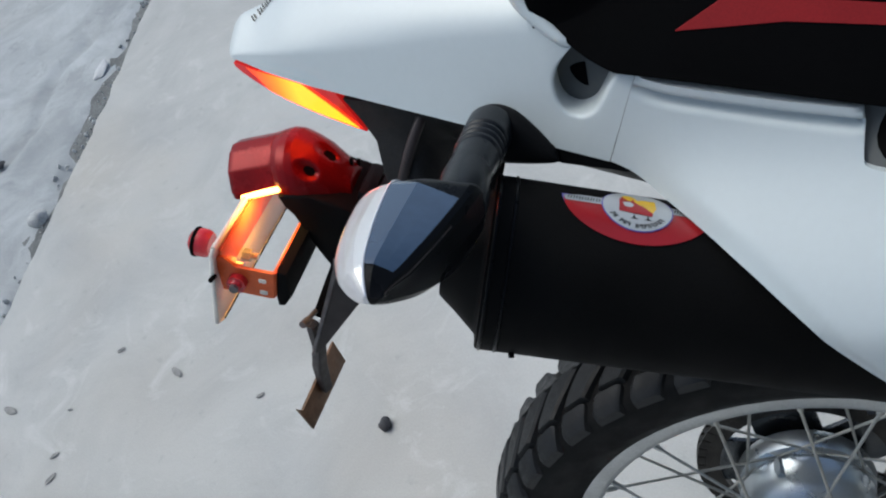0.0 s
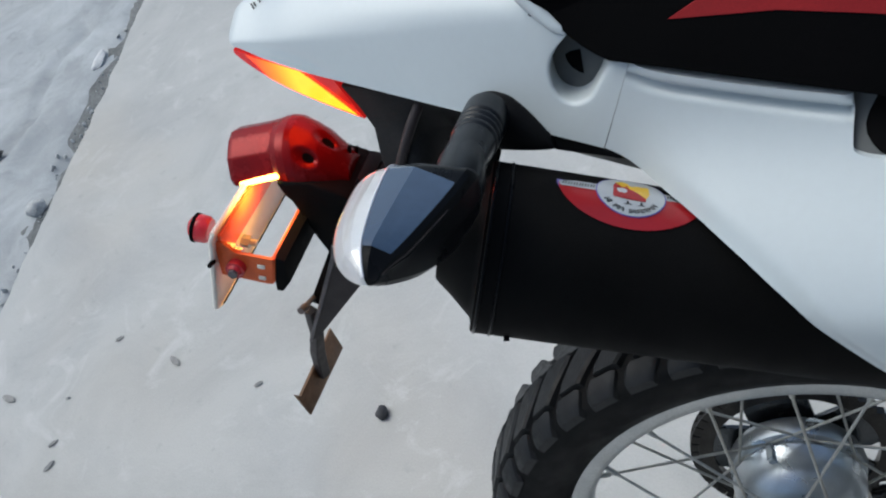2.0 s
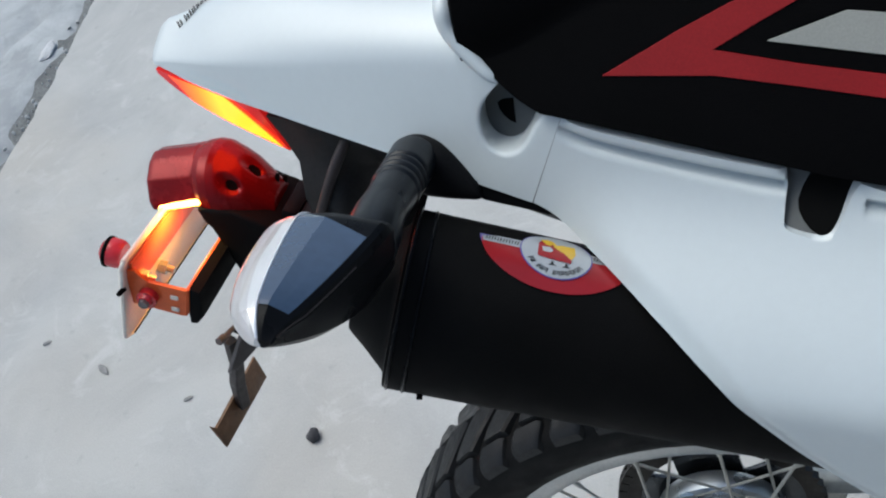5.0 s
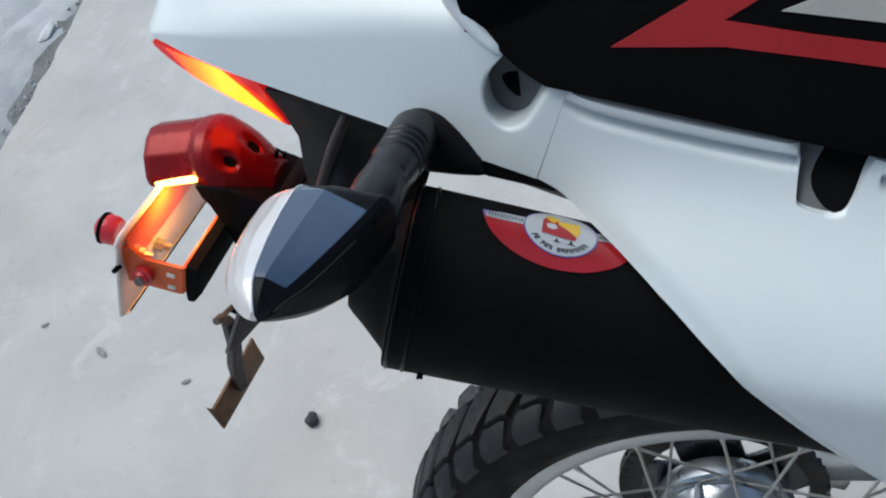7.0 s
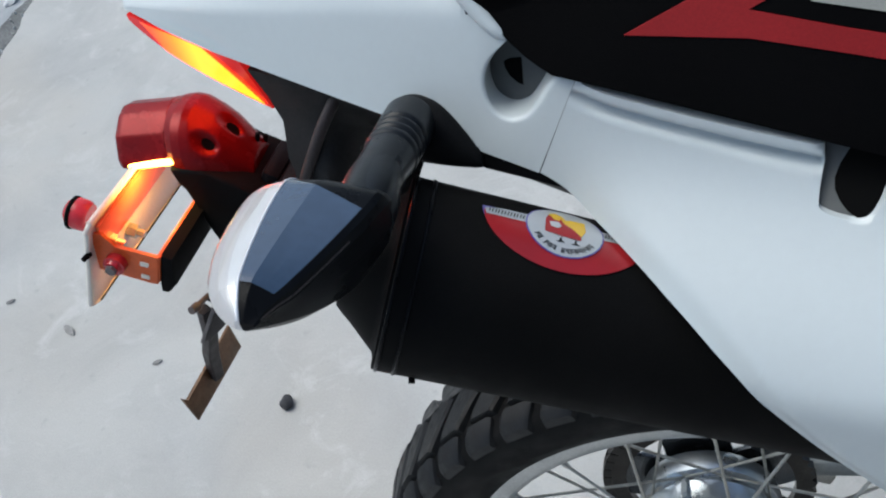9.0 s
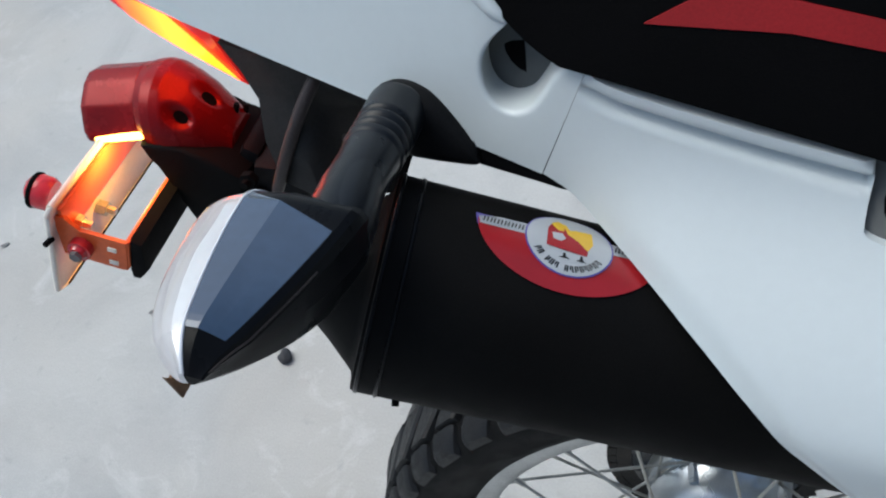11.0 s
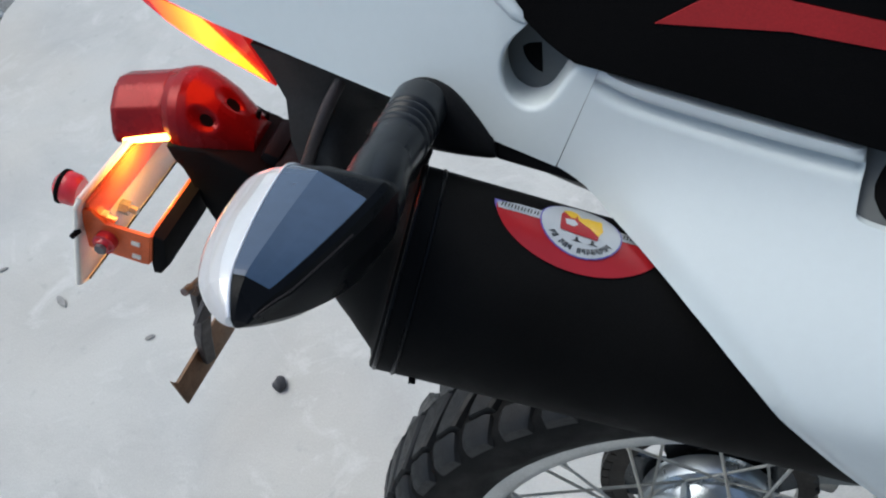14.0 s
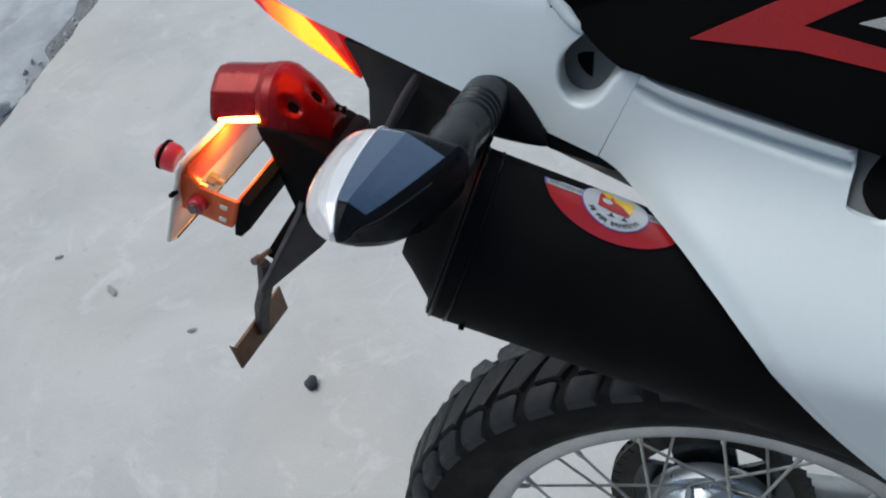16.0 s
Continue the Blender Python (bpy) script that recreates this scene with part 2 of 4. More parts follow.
def thing(name, bm, mat, label, category, group="", kind="", smooth=True, sharp=40):
    return tagged(new(name, mesh(name, bm, mat, smooth, sharp)), label, category, group, kind)


def loft(rings, closed=True, caps=True, bm=None):
    """Skin over rings of equally many points."""
    bm = bm or bmesh.new()
    vs = [[bm.verts.new(p) for p in ring] for ring in rings]
    count = len(rings[0])
    for a, b in zip(vs, vs[1:]):
        for k in range(count if closed else count - 1):
            j = (k + 1) % count
            bm.faces.new((a[k], a[j], b[j], b[k]))
    if caps and closed:
        bm.faces.new(vs[0][::-1])
        bm.faces.new(vs[-1])
    return bm


def circle(centre, u, v, ru, rv=None, count=24, power=2.0, start=0.0):
    """A ring round centre, spanned by u and v; power over 2 makes it boxier."""
    rv = ru if rv is None else rv
    ring = []
    for k in range(count):
        a = start + 2 * math.pi * k / count
        c, s = math.cos(a), math.sin(a)
        c, s = math.copysign(abs(c) ** (2 / power), c), math.copysign(abs(s) ** (2 / power), s)
        ring.append(Vector(centre) + Vector(u) * (c * ru) + Vector(v) * (s * rv))
    return ring


def frame_of(way):
    w = Vector(way).normalized()
    u = w.cross(Vector((0, 0, 1)))
    u = (u if u.length > 1e-4 else Vector((1, 0, 0))).normalized()
    return w, u, w.cross(u).normalized()


def tube(points, radii, count=16, caps=True, bm=None, power=2.0):
    """A rod along points, with a radius for each."""
    pts = [Vector(p) for p in points]
    radii = radii if isinstance(radii, (list, tuple)) else [radii] * len(pts)
    rings = []
    for k, p in enumerate(pts):
        way = pts[min(k + 1, len(pts) - 1)] - pts[max(k - 1, 0)]
        _, u, v = frame_of(way)
        rings.append(circle(p, u, v, radii[k], count=count, power=power))
    return loft(rings, True, caps, bm)


def block(centre, size, turn=(0, 0, 0), bevel=0.0, bm=None):
    bm = bm or bmesh.new()
    m = Matrix.Translation(centre) @ Euler([radians(a) for a in turn]).to_matrix().to_4x4() @ Matrix.Diagonal((*size, 1))
    made = bmesh.ops.create_cube(bm, size=1.0, matrix=m)
    if bevel:
        edges = list({e for v in made["verts"] for e in v.link_edges})
        bmesh.ops.bevel(bm, geom=edges, offset=bevel, segments=2, affect="EDGES", profile=0.6)
    return bm


def prism(outline, offset, bevel=0.0):
    """A flat outline in space, drawn out along offset, with its rims rounded."""
    bm = bmesh.new()
    a = [bm.verts.new(p) for p in outline]
    b = [bm.verts.new(Vector(p) + Vector(offset)) for p in outline]
    bm.faces.new(a[::-1])
    bm.faces.new(b)
    count = len(a)
    for k in range(count):
        bm.faces.new((a[k], a[(k + 1) % count], b[(k + 1) % count], b[k]))
    if bevel:
        rim = [e for e in bm.edges if (e.verts[0] in a) == (e.verts[1] in a)]
        bmesh.ops.bevel(bm, geom=rim, offset=bevel, segments=2, affect="EDGES", profile=0.6)
    return bm


def revolve(profile, count, axis=(0, 0, 0), arc=2 * math.pi):
    """A profile of (y, radius) turned round the y axis through axis."""
    rings = []
    for k in range(count):
        a = arc * k / count
        rings.append([Vector((axis[0] + r * math.cos(a), axis[1] + y, axis[2] + r * math.sin(a))) for y, r in profile])
    bm = bmesh.new()
    vs = [[bm.verts.new(p) for p in ring] for ring in rings]
    n = len(profile)
    for k in range(count):
        a, b = vs[k], vs[(k + 1) % count]
        for j in range(n - 1):
            bm.faces.new((a[j], a[j + 1], b[j + 1], b[j]))
    return bm


def glide(points, count):
    """Points evenly spread along a smooth curve through the given ones."""
    pts = [Vector(p) for p in points]
    ext = [2 * pts[0] - pts[1], *pts, 2 * pts[-1] - pts[-2]]
    fine = []
    for k in range(1, len(ext) - 2):
        p0, p1, p2, p3 = ext[k - 1:k + 3]
        for s in range(12):
            t = s / 12
            fine.append(0.5 * (2 * p1 + (p2 - p0) * t + (2 * p0 - 5 * p1 + 4 * p2 - p3) * t * t + (3 * p1 - p0 - 3 * p2 + p3) * t ** 3))
    fine.append(pts[-1])
    far = [0.0]
    for a, b in zip(fine, fine[1:]):
        far.append(far[-1] + (b - a).length)
    out = []
    for k in range(count):
        want = far[-1] * k / (count - 1)
        j = max(i for i in range(len(far)) if far[i] <= want + 1e-9)
        j = min(j, len(fine) - 2)
        t = (want - far[j]) / max(far[j + 1] - far[j], 1e-9)
        out.append(fine[j].lerp(fine[j + 1], min(t, 1)))
    return out


def step(a, b, x):
    t = min(max((x - a) / (b - a), 0.0), 1.0)
    return t * t * (3 - 2 * t)


# ---------------------------------------------------------------- ground
def rough_height(x, y):
    """Broken cement: shallow slabs with pits, an eroded seam beside the smooth slab and two wandering cracks."""
    h = 0.0014 * noise.noise((x * 2.3, y * 2.3, 0.3)) + 0.0009 * noise.noise((x * 7, y * 7, 4.1)) + 0.0008 * noise.noise((x * 19, y * 19, 7.7))
    pit = noise.noise((x * 8.5, y * 6.0, 9.1))
    h -= 0.008 * step(0.34, 0.46, pit)
    wide = 0.022 + 0.130 * max(0.0, 0.28 + noise.noise((y * 2.4, 3.3, 0)) + 0.35 * noise.noise((y * 7, 1.3, 0)))
    h -= 0.016 * (1 - step(0.3, 1.0, (-1.655 - x) / max(wide, 0.012)))
    for x0, lean, seed in ((-1.98, 0.35, 1.0), (-2.35, -0.2, 5.0)):
        line = x0 + lean * (y - 1.3) + 0.16 * noise.noise((y * 2.0, seed, 0)) + 0.03 * noise.noise((y * 9, seed, 2))
        h -= 0.018 * math.exp(-((x - line) / 0.022) ** 2) * step(-0.2, 0.25, noise.noise((y * 1.7, seed, 8)))
    return h


def rough_ground():
    """One sheet to the horizon, uneven where the slab ends and flat far off."""
    xs = [-400, -60, -12, -5, -4.2, -3.6] + [-3.3 + 0.1 * k for k in range(6)] + [-2.75 + 0.022 * k for k in range(53)] + [-1.5, 0, 4, 20, 90, 400]
    ys = [-400, -40, -8, -2, -0.5, 0.1] + [0.35 + 0.022 * k for k in range(124)] + [3.3, 3.7, 4.5, 8, 40, 400]
    bm = bmesh.new()
    rows = []
    for x in xs:
        row = []
        for y in ys:
            near = step(-4.3, -3.2, x) * step(-0.5, 0.3, y) * (1 - step(3.0, 4.5, y)) * (1 - step(-1.58, -1.5, x))
            row.append(bm.verts.new((x, y, -0.010 + near * rough_height(x, y))))
        rows.append(row)
    for a, b in zip(rows, rows[1:]):
        for k in range(len(ys) - 1):
            bm.faces.new((a[k], b[k], b[k + 1], a[k + 1]))
    return thing("ground", bm, ROUGH, "rough broken grey cement ground beyond the slab", "ground", kind="structure", sharp=70)


def seam_strip():
    """A dark patchy strip lying in the worn seam along the slab."""
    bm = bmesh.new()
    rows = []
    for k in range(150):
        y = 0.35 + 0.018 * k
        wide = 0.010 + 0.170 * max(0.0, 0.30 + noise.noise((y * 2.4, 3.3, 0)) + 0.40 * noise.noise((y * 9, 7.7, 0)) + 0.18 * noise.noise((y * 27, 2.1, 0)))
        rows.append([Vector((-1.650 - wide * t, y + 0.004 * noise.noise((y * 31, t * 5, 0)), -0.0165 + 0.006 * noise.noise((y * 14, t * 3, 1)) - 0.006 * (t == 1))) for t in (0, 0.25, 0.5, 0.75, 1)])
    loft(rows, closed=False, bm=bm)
    return thing("dark_seam", bm, SEAM_DARK, "dark patchy strip in the worn seam beside the slab", "soil", kind="structure", sharp=80)


def gravel():
    """Loose grit and crumbs of cement along the seam, past counting."""
    rng = random.Random(5)
    bm = bmesh.new()
    for k in range(130):
        y = 0.4 + 2.4 * rng.random()
        x = -1.652 - abs(rng.gauss(0, 0.035))
        r = 0.003 + 0.006 * rng.random() ** 2
        z = max(-0.014, -0.010 + rough_height(x, y)) + r * 0.4
        made = bmesh.ops.create_icosphere(bm, subdivisions=1, radius=r, matrix=Matrix.Translation((x, y, z)) @ Euler((rng.random() * 3, rng.random() * 3, rng.random() * 3)).to_matrix().to_4x4() @ Matrix.Diagonal((1, 0.75, 0.55, 1)))
        for v in made["verts"]:
            v.co += Vector((rng.uniform(-1, 1), rng.uniform(-1, 1), rng.uniform(-1, 1))) * r * 0.18
    return thing("gravel", bm, STONE, "loose pale grit scattered along the seam", "gravel", kind="stuff", smooth=False)


def slab():
    """The smooth slab, whose edge is chipped and a little uneven."""
    bm = bmesh.new()
    ys = [-9, -3, -0.5] + [0.2 + 0.03 * k for k in range(100)] + [4, 9]
    lower, upper, inner, far = [], [], [], []
    for y in ys:
        e = -1.652 + 0.012 * noise.noise((y * 3.1, 1.7, 0)) + 0.007 * noise.noise((y * 13, 5.2, 0)) + 0.004 * noise.noise((y * 40, 9.2, 0))
        lower.append(bm.verts.new((e - 0.008, y, -0.09)))
        upper.append(bm.verts.new((e, y, -0.008 + 0.003 * noise.noise((y * 20, 0, 3)))))
        inner.append(bm.verts.new((e + 0.012, y, 0)))
        far.append(bm.verts.new((9, y, 0)))
    for a, b in ((lower, upper), (upper, inner), (inner, far)):
        for k in range(len(ys) - 1):
            bm.faces.new((a[k], a[k + 1], b[k + 1], b[k]))
    return thing("pavement", bm, SLAB, "smooth pale grey cement slab with faint stains", "pavement", kind="structure", sharp=50)


def add_shade_wall():
    """An unseen plain wall, added behind the camera to keep sky light off the near side."""
    bm = block((3.75, -1.35, 1.60), (7.2, 0.2, 3.4), bevel=0.01)
    return thing("shade_wall", bm, SHADE_WALL, "unseen plain wall added to darken the near side", "wall", kind="structure")


rough_ground()
slab()
add_shade_wall()
seam_strip()
gravel()

# ---------------------------------------------------------------- motorcycle
LEAN = -15.46
bike = tagged(new("motorcycle"), "white and black trail motorcycle leaning on its stand on cement", "motorcycle")
bike.matrix_world = pose(0, 0, 0, LEAN, 0, 0)
AXLE = Vector((0, 0, 0.313))


def side(x, z):
    """How far out the white side panels stand at x along and z up."""
    return -0.3874 - 0.3 * x + 0.3 * z


def on_side(x, z, out=0.0):
    return Vector((x, side(x, z) - out, z))


# --- tyre, rim, spokes, hub
def tyre():
    prof = [(-0.026, 0.229), (-0.034, 0.236), (-0.046, 0.252), (-0.0525, 0.270), (-0.0535, 0.282), (-0.049, 0.294), (-0.036, 0.3015), (-0.018, 0.3055), (0, 0.3065)]
    prof = prof + [(-y, r) for y, r in prof[-2::-1]]
    body = part("tyre", revolve(prof, 96, AXLE), RUBBER, bike, "black trail tyre with chunky tread", sharp=50)
    bead = revolve([(-0.0305, 0.2345), (-0.0335, 0.2352), (-0.0355, 0.2385), (-0.0345, 0.2405), (-0.033, 0.241)], 72, AXLE)
    part("bead", bead, RUBBER, body)

    def knob(y0, y1, half0, half1, skew, r0, r1, height, bow=1.6):
        """A tread block between y0 and y1, its leading edge skewed."""
        bm = bmesh.new()
        rings = []
        for k in range(5):
            t = k / 4
            y = y0 + (y1 - y0) * t
            r = r0 + (r1 - r0) * t ** bow
            half = half0 + (half1 - half0) * t
            mid = skew * t ** 1.5
            half *= 1 - 0.12 * (2 * t - 1) ** 6
            ring = []
            for s, h in ((-1, 0.0), (-0.93, height - 0.0022), (-0.72, height), (0.72, height), (0.93, height - 0.0022), (1, 0.0)):
                a = (mid + s * half) / r
                rr = r + h - 0.003 * (h == 0)
                ring.append(Vector((rr * math.sin(a), y, rr * math.cos(a))))
            rings.append(ring)
        loft(rings, True, True, bm)
        return mesh("tread_block", bm, TREAD, sharp=30)

    count = 46
    pitch = 2 * math.pi / count
    shapes = [
        (knob(-0.0545, -0.0385, 0.0148, 0.0172, 0.009, 0.2885, 0.3010, 0.0048, 0.75), 0.06),
        (knob(0.0545, 0.0385, 0.0148, 0.0172, 0.009, 0.2885, 0.3010, 0.0048, 0.75), 0.56),
        (knob(-0.0362, 0.0010, 0.0150, 0.0206, 0.032, 0.3005, 0.3066, 0.0092), 0.42),
        (knob(0.0362, -0.0010, 0.0150, 0.0206, 0.032, 0.3005, 0.3066, 0.0090), 0.92),
    ]
    for me, shift in shapes:
        for k in range(count):
            ob = new("tread_block", me)
            ob.parent = body
            ob.matrix_basis = Matrix.Translation(AXLE) @ Matrix.Rotation((k + shift) * pitch, 4, "Y")


def wheel():
    prof = [(-0.0275, 0.2345), (-0.0285, 0.232), (-0.0278, 0.2265), (-0.0265, 0.2185), (-0.0238, 0.2125), (-0.013, 0.2080), (0, 0.2060)]
    prof = prof + [(-y, r) for y, r in prof[-2::-1]]
    rim = part("wheel_rim", revolve(prof, 120, AXLE), ALLOY, bike, "dull silver aluminium wheel rim", sharp=60)

    hub_prof = [(0.082, 0.0), (0.082, 0.040), (0.078, 0.066), (0.070, 0.069), (0.056, 0.067), (0.052, 0.061), (0.044, 0.0655), (0.030, 0.0635), (0.016, 0.0570), (0.006, 0.0470), (0.002, 0.0400),
                (0.000, 0.0335), (-0.016, 0.0320), (-0.019, 0.0300), (-0.020, 0.0255), (-0.034, 0.027), (-0.037, 0.040), (-0.043, 0.040), (-0.046, 0.028), (-0.060, 0.024), (-0.076, 0.022), (-0.076, 0.0)]
    hub = part("hub", revolve(hub_prof, 64, AXLE), CAST, bike, "cast aluminium drum hub", sharp=35)
    for k in range(5):
        a = 2 * math.pi * k / 5 + 0.35
        rib = tube([AXLE + Vector((0.026 * math.cos(a), 0.002, 0.026 * math.sin(a))), AXLE + Vector((0.060 * math.cos(a), 0.050, 0.060 * math.sin(a)))], 0.0035, 8)
        part("rib", rib, CAST, hub)
    lug = tube([AXLE + Vector((-0.022, 0.046, 0.060)), AXLE + Vector((-0.022, 0.030, 0.060)), AXLE + Vector((-0.022, 0.0299, 0.060)), AXLE + Vector((-0.022, 0.026, 0.060))], [0.0055, 0.0055, 0.0042, 0.0042], 4)
    part("stud", lug, CAST, hub)
    axle = tube([AXLE + Vector((0, y, 0)) for y in (-0.115, -0.098, -0.0979, 0.115)], [0.014, 0.014, 0.008, 0.008], 6)
    part("axle", axle, STEEL, hub)

    # sprocket with worn teeth and lightening slots, on the far side
    count = 52
    ring = []
    for k in range(count * 4):
        r = (0.0985, 0.1010, 0.1040, 0.1010)[k % 4]
        a = 2 * math.pi * k / (count * 4)
        ring.append((r * math.cos(a), r * math.sin(a)))
    bm = bmesh.new()
    inner = [(0.084 * math.cos(2 * math.pi * k / (count * 4)), 0.084 * math.sin(2 * math.pi * k / (count * 4))) for k in range(count * 4)]
    layers = []
    for y, pts in ((0.0860, inner), (0.0860, ring), (0.0955, ring), (0.0955, inner)):
        layers.append([bm.verts.new(AXLE + Vector((px, y, pz))) for px, pz in pts])
    layers.append(layers[0])
    for a, b in zip(layers, layers[1:]):
        for k in range(len(ring)):
            j = (k + 1) % len(ring)
            bm.faces.new((a[k], a[j], b[j], b[k]))
    part("sprocket", bm, CHAIN, hub, "dark oily toothed rear sprocket", sharp=30)
    for k in range(5):
        a = 2 * math.pi * (k + 0.4) / 5
        arm = block((0, 0, 0), (0.072, 0.006, 0.066), bevel=0.002)
        bmesh.ops.transform(arm, matrix=Matrix.Translation(AXLE + Vector((0.057 * math.cos(a), 0.0905 + 0.0006 * (k % 2), 0.057 * math.sin(a)))) @ Matrix.Rotation(-a, 4, "Y"), verts=arm.verts)
        part("spider_arm", arm, CARRIER, hub)
    for k in range(36):
        near = -1 if k % 2 else 1
        turn = (1 if k % 4 < 2 else -1)
        a = 2 * math.pi * k / 36
        b = a - turn * radians(62)
        start = AXLE + Vector((0.2085 * math.cos(a), near * 0.006, 0.2085 * math.sin(a)))
        end = AXLE + Vector(((0.036 if near < 0 else 0.060) * math.cos(b), near * (0.040 if near < 0 else 0.053), (0.036 if near < 0 else 0.060) * math.sin(b)))
        way = (end - start).normalized()
        spoke = tube([start, start + way * 0.016, start + way * 0.0161, end], [0.0028, 0.0026, 0.0015, 0.0015], 8)
        part("spoke", spoke, STEEL, rim)


def chain():
    """Upper and lower run of the drive chain on the far side."""
    body = part("chain", tube([AXLE + Vector((0.0, 0.092, 0.103)), AXLE + Vector((0.62, 0.092, 0.075))], 0.0035, 8), CHAIN, bike, "dark oily drive chain")
    rows = []
    for z0, z1 in ((0.103, 0.075), (-0.103, 0.045)):
        for k in range(48):
            t = k / 48
            rows.append(AXLE + Vector((0.62 * t, 0.092, z0 + (z1 - z0) * t)))
    bm = bmesh.new()
    for c in rows:
        for y in (-0.006, 0.006):
            block(c + Vector((0, y, 0)), (0.0135, 0.002, 0.010), (0, 0, 0), 0, bm)
    for k in range(25):
        a = math.pi * (0.5 + k / 24)
        for y in (-0.006, 0.006):
            block(AXLE + Vector((0.1035 * math.cos(a), 0.092 + y, 0.1035 * math.sin(a))), (0.0125, 0.002, 0.0095), (0, 90 - math.degrees(a), 0), 0.0008, bm)
        block(AXLE + Vector((0.1035 * math.cos(a), 0.092, 0.1035 * math.sin(a))), (0.0075, 0.013, 0.0075), (0, 45 - math.degrees(a), 0), 0.001, bm)
    tagged(part("link_run", bm, CHAIN, body, smooth=False), kind="stuff")
    lower = tube([AXLE + Vector((0.0, 0.092, -0.103)), AXLE + Vector((0.62, 0.092, 0.045))], 0.0035, 8)
    part("lower_run", lower, CHAIN, body)


def swingarm():
    def arm(y, radii):
        return tube([AXLE + Vector((-0.035, y, 0)), AXLE + Vector((0.03, y, 0)), AXLE + Vector((0.50, y * 0.8, 0.045))], radii, 12, True, None, 4.0)
    near = part("swingarm", arm(-0.098, [0.016, 0.020, 0.022]), ALLOY, bike, "dull silver swingarm")
    part("far_arm", arm(0.118, [0.010, 0.012, 0.014]), ARM, near)
    part("adjuster", block(AXLE + Vector((0.115, 0.119, -0.020)), (0.020, 0.014, 0.016), (0, 20, 0), 0.003), STEEL, near, "zinc chain adjuster")


# --- muffler
def muffler():
    def axis(x):
        return Vector((x, -0.1473 + 0.08 * (x + 0.176), 0.8172 - 0.4206 * (x + 0.176)))
    way = (axis(0.1) - axis(0)).normalized()
    _, u, v = frame_of(way)

    def ring(x, r, count=48):
        return circle(axis(x), u, v, r, count=count)
    shell = part("muffler", loft([ring(x, r) for x, r in ((-0.1690, 0.0512), (-0.1685, 0.0530), (-0.1665, 0.05375), (-0.10, 0.0527), (0.02, 0.0508), (0.10, 0.0488), (0.17, 0.041), (0.20, 0.024))]), PIPE, bike, "matt black cylindrical muffler with a sticker")
    cap = loft([ring(x, r) for x, r in ((-0.1685, 0.0500), (-0.1700, 0.0445), (-0.1720, 0.0425), (-0.1830, 0.0320), (-0.1895, 0.0265), (-0.1920, 0.0240), (-0.1895, 0.0200), (-0.172, 0.019))])
    part("end_cap", cap, PIPE, shell, "black tapered muffler end cap")
    for x in (-0.1575, -0.1662):
        band = loft([ring(x - 0.0012, 0.0533), ring(x - 0.0006, 0.0544), ring(x + 0.0006, 0.0544), ring(x + 0.0012, 0.0533)], caps=False)
        part("band", band, HOUSING, shell)
    strap = prism([Vector((x, -0.088, z)) for x, z in ((-0.1560, 0.8480), (-0.1572, 0.8425), (-0.1630, 0.8330), (-0.1670, 0.8200), (-0.1900, 0.8200), (-0.1920, 0.8560), (-0.1640, 0.8560))], (0, 0.005, 0.001), 0.0008)
    part("hanger_strap", strap, PIPE, shell, "black steel muffler hanger")
    low = axis(-0.157) + Vector((0, -0.0415, -0.0328))
    part("rivet", tube([low, low + Vector((0, -0.0035, -0.0025))], 0.0019, 10), PIPE, shell)

    def skin(x, angle, lift):
        """A point on the shell; the angle runs from the top outwards."""
        up = Vector((0, 0, 1)) - way * way.z
        up.normalize()
        out = up.cross(way).normalized()
        if out.y > 0:
            out = -out
        return axis(x) + (up * math.cos(angle) + out * math.sin(angle)) * (0.0539 - 0.0158 * (x + 0.176) + lift)

    def decal(name, outline, mat, lift, parent, label=""):
        """A thin printed film: an outline in (along, around) metres laid on the shell, finely cut."""
        bm = bmesh.new()
        mid = (sum(p[0] for p in outline) / len(outline), sum(p[1] for p in outline) / len(outline))
        rings = []
        for s in (0.02, 0.25, 0.5, 0.75, 1.0):
            rings.append([bm.verts.new(skin(mid[0] + (a - mid[0]) * s, (mid[1] + (b - mid[1]) * s) / 0.054, lift)) for a, b in outline])
        count = len(outline)
        bm.faces.new(rings[0])
        for a, b in zip(rings, rings[1:]):
            for k in range(count):
                bm.faces.new((a[k], a[(k + 1) % count], b[(k + 1) % count], b[k]))
        return part(name, bm, mat, parent, label)

    # half-moon sticker: flat side up, round side out
    def moon(half, deep, top, cx, count=28):
        pts = [(cx - half + 2 * half * k / 10, top) for k in range(11)]
        return pts + [(cx + half * math.cos(math.pi * k / count), top + deep * math.sin(math.pi * k / count)) for k in range(1, count)]
    cx, top = STICKER
    decal("sticker", moon(0.0400, 0.0304, top - 0.0036, cx), STICK_BLUE, 0.0005, shell, "half-round red, white and yellow sticker on the muffler")
    decal("red_field", moon(0.0390, 0.0292, top, cx), STICK_RED, 0.0008, shell)
    decal("silver_strip", [(cx - 0.0388, top - 0.0012), (cx - 0.0300, top - 0.0034), (cx, top - 0.0038), (cx + 0.0300, top - 0.0034), (cx + 0.0388, top - 0.0012), (cx + 0.0380, top + 0.0034), (cx, top + 0.0036), (cx - 0.0380, top + 0.0034)], STICK_SILVER, 0.0011, shell)
    dc = cx
    ring_mid = top + 0.0025

    def disc(r, squash=1.0, count=32):
        return [(dc + r * math.cos(2 * math.pi * k / count), ring_mid + r * squash * math.sin(2 * math.pi * k / count)) for k in range(count)]
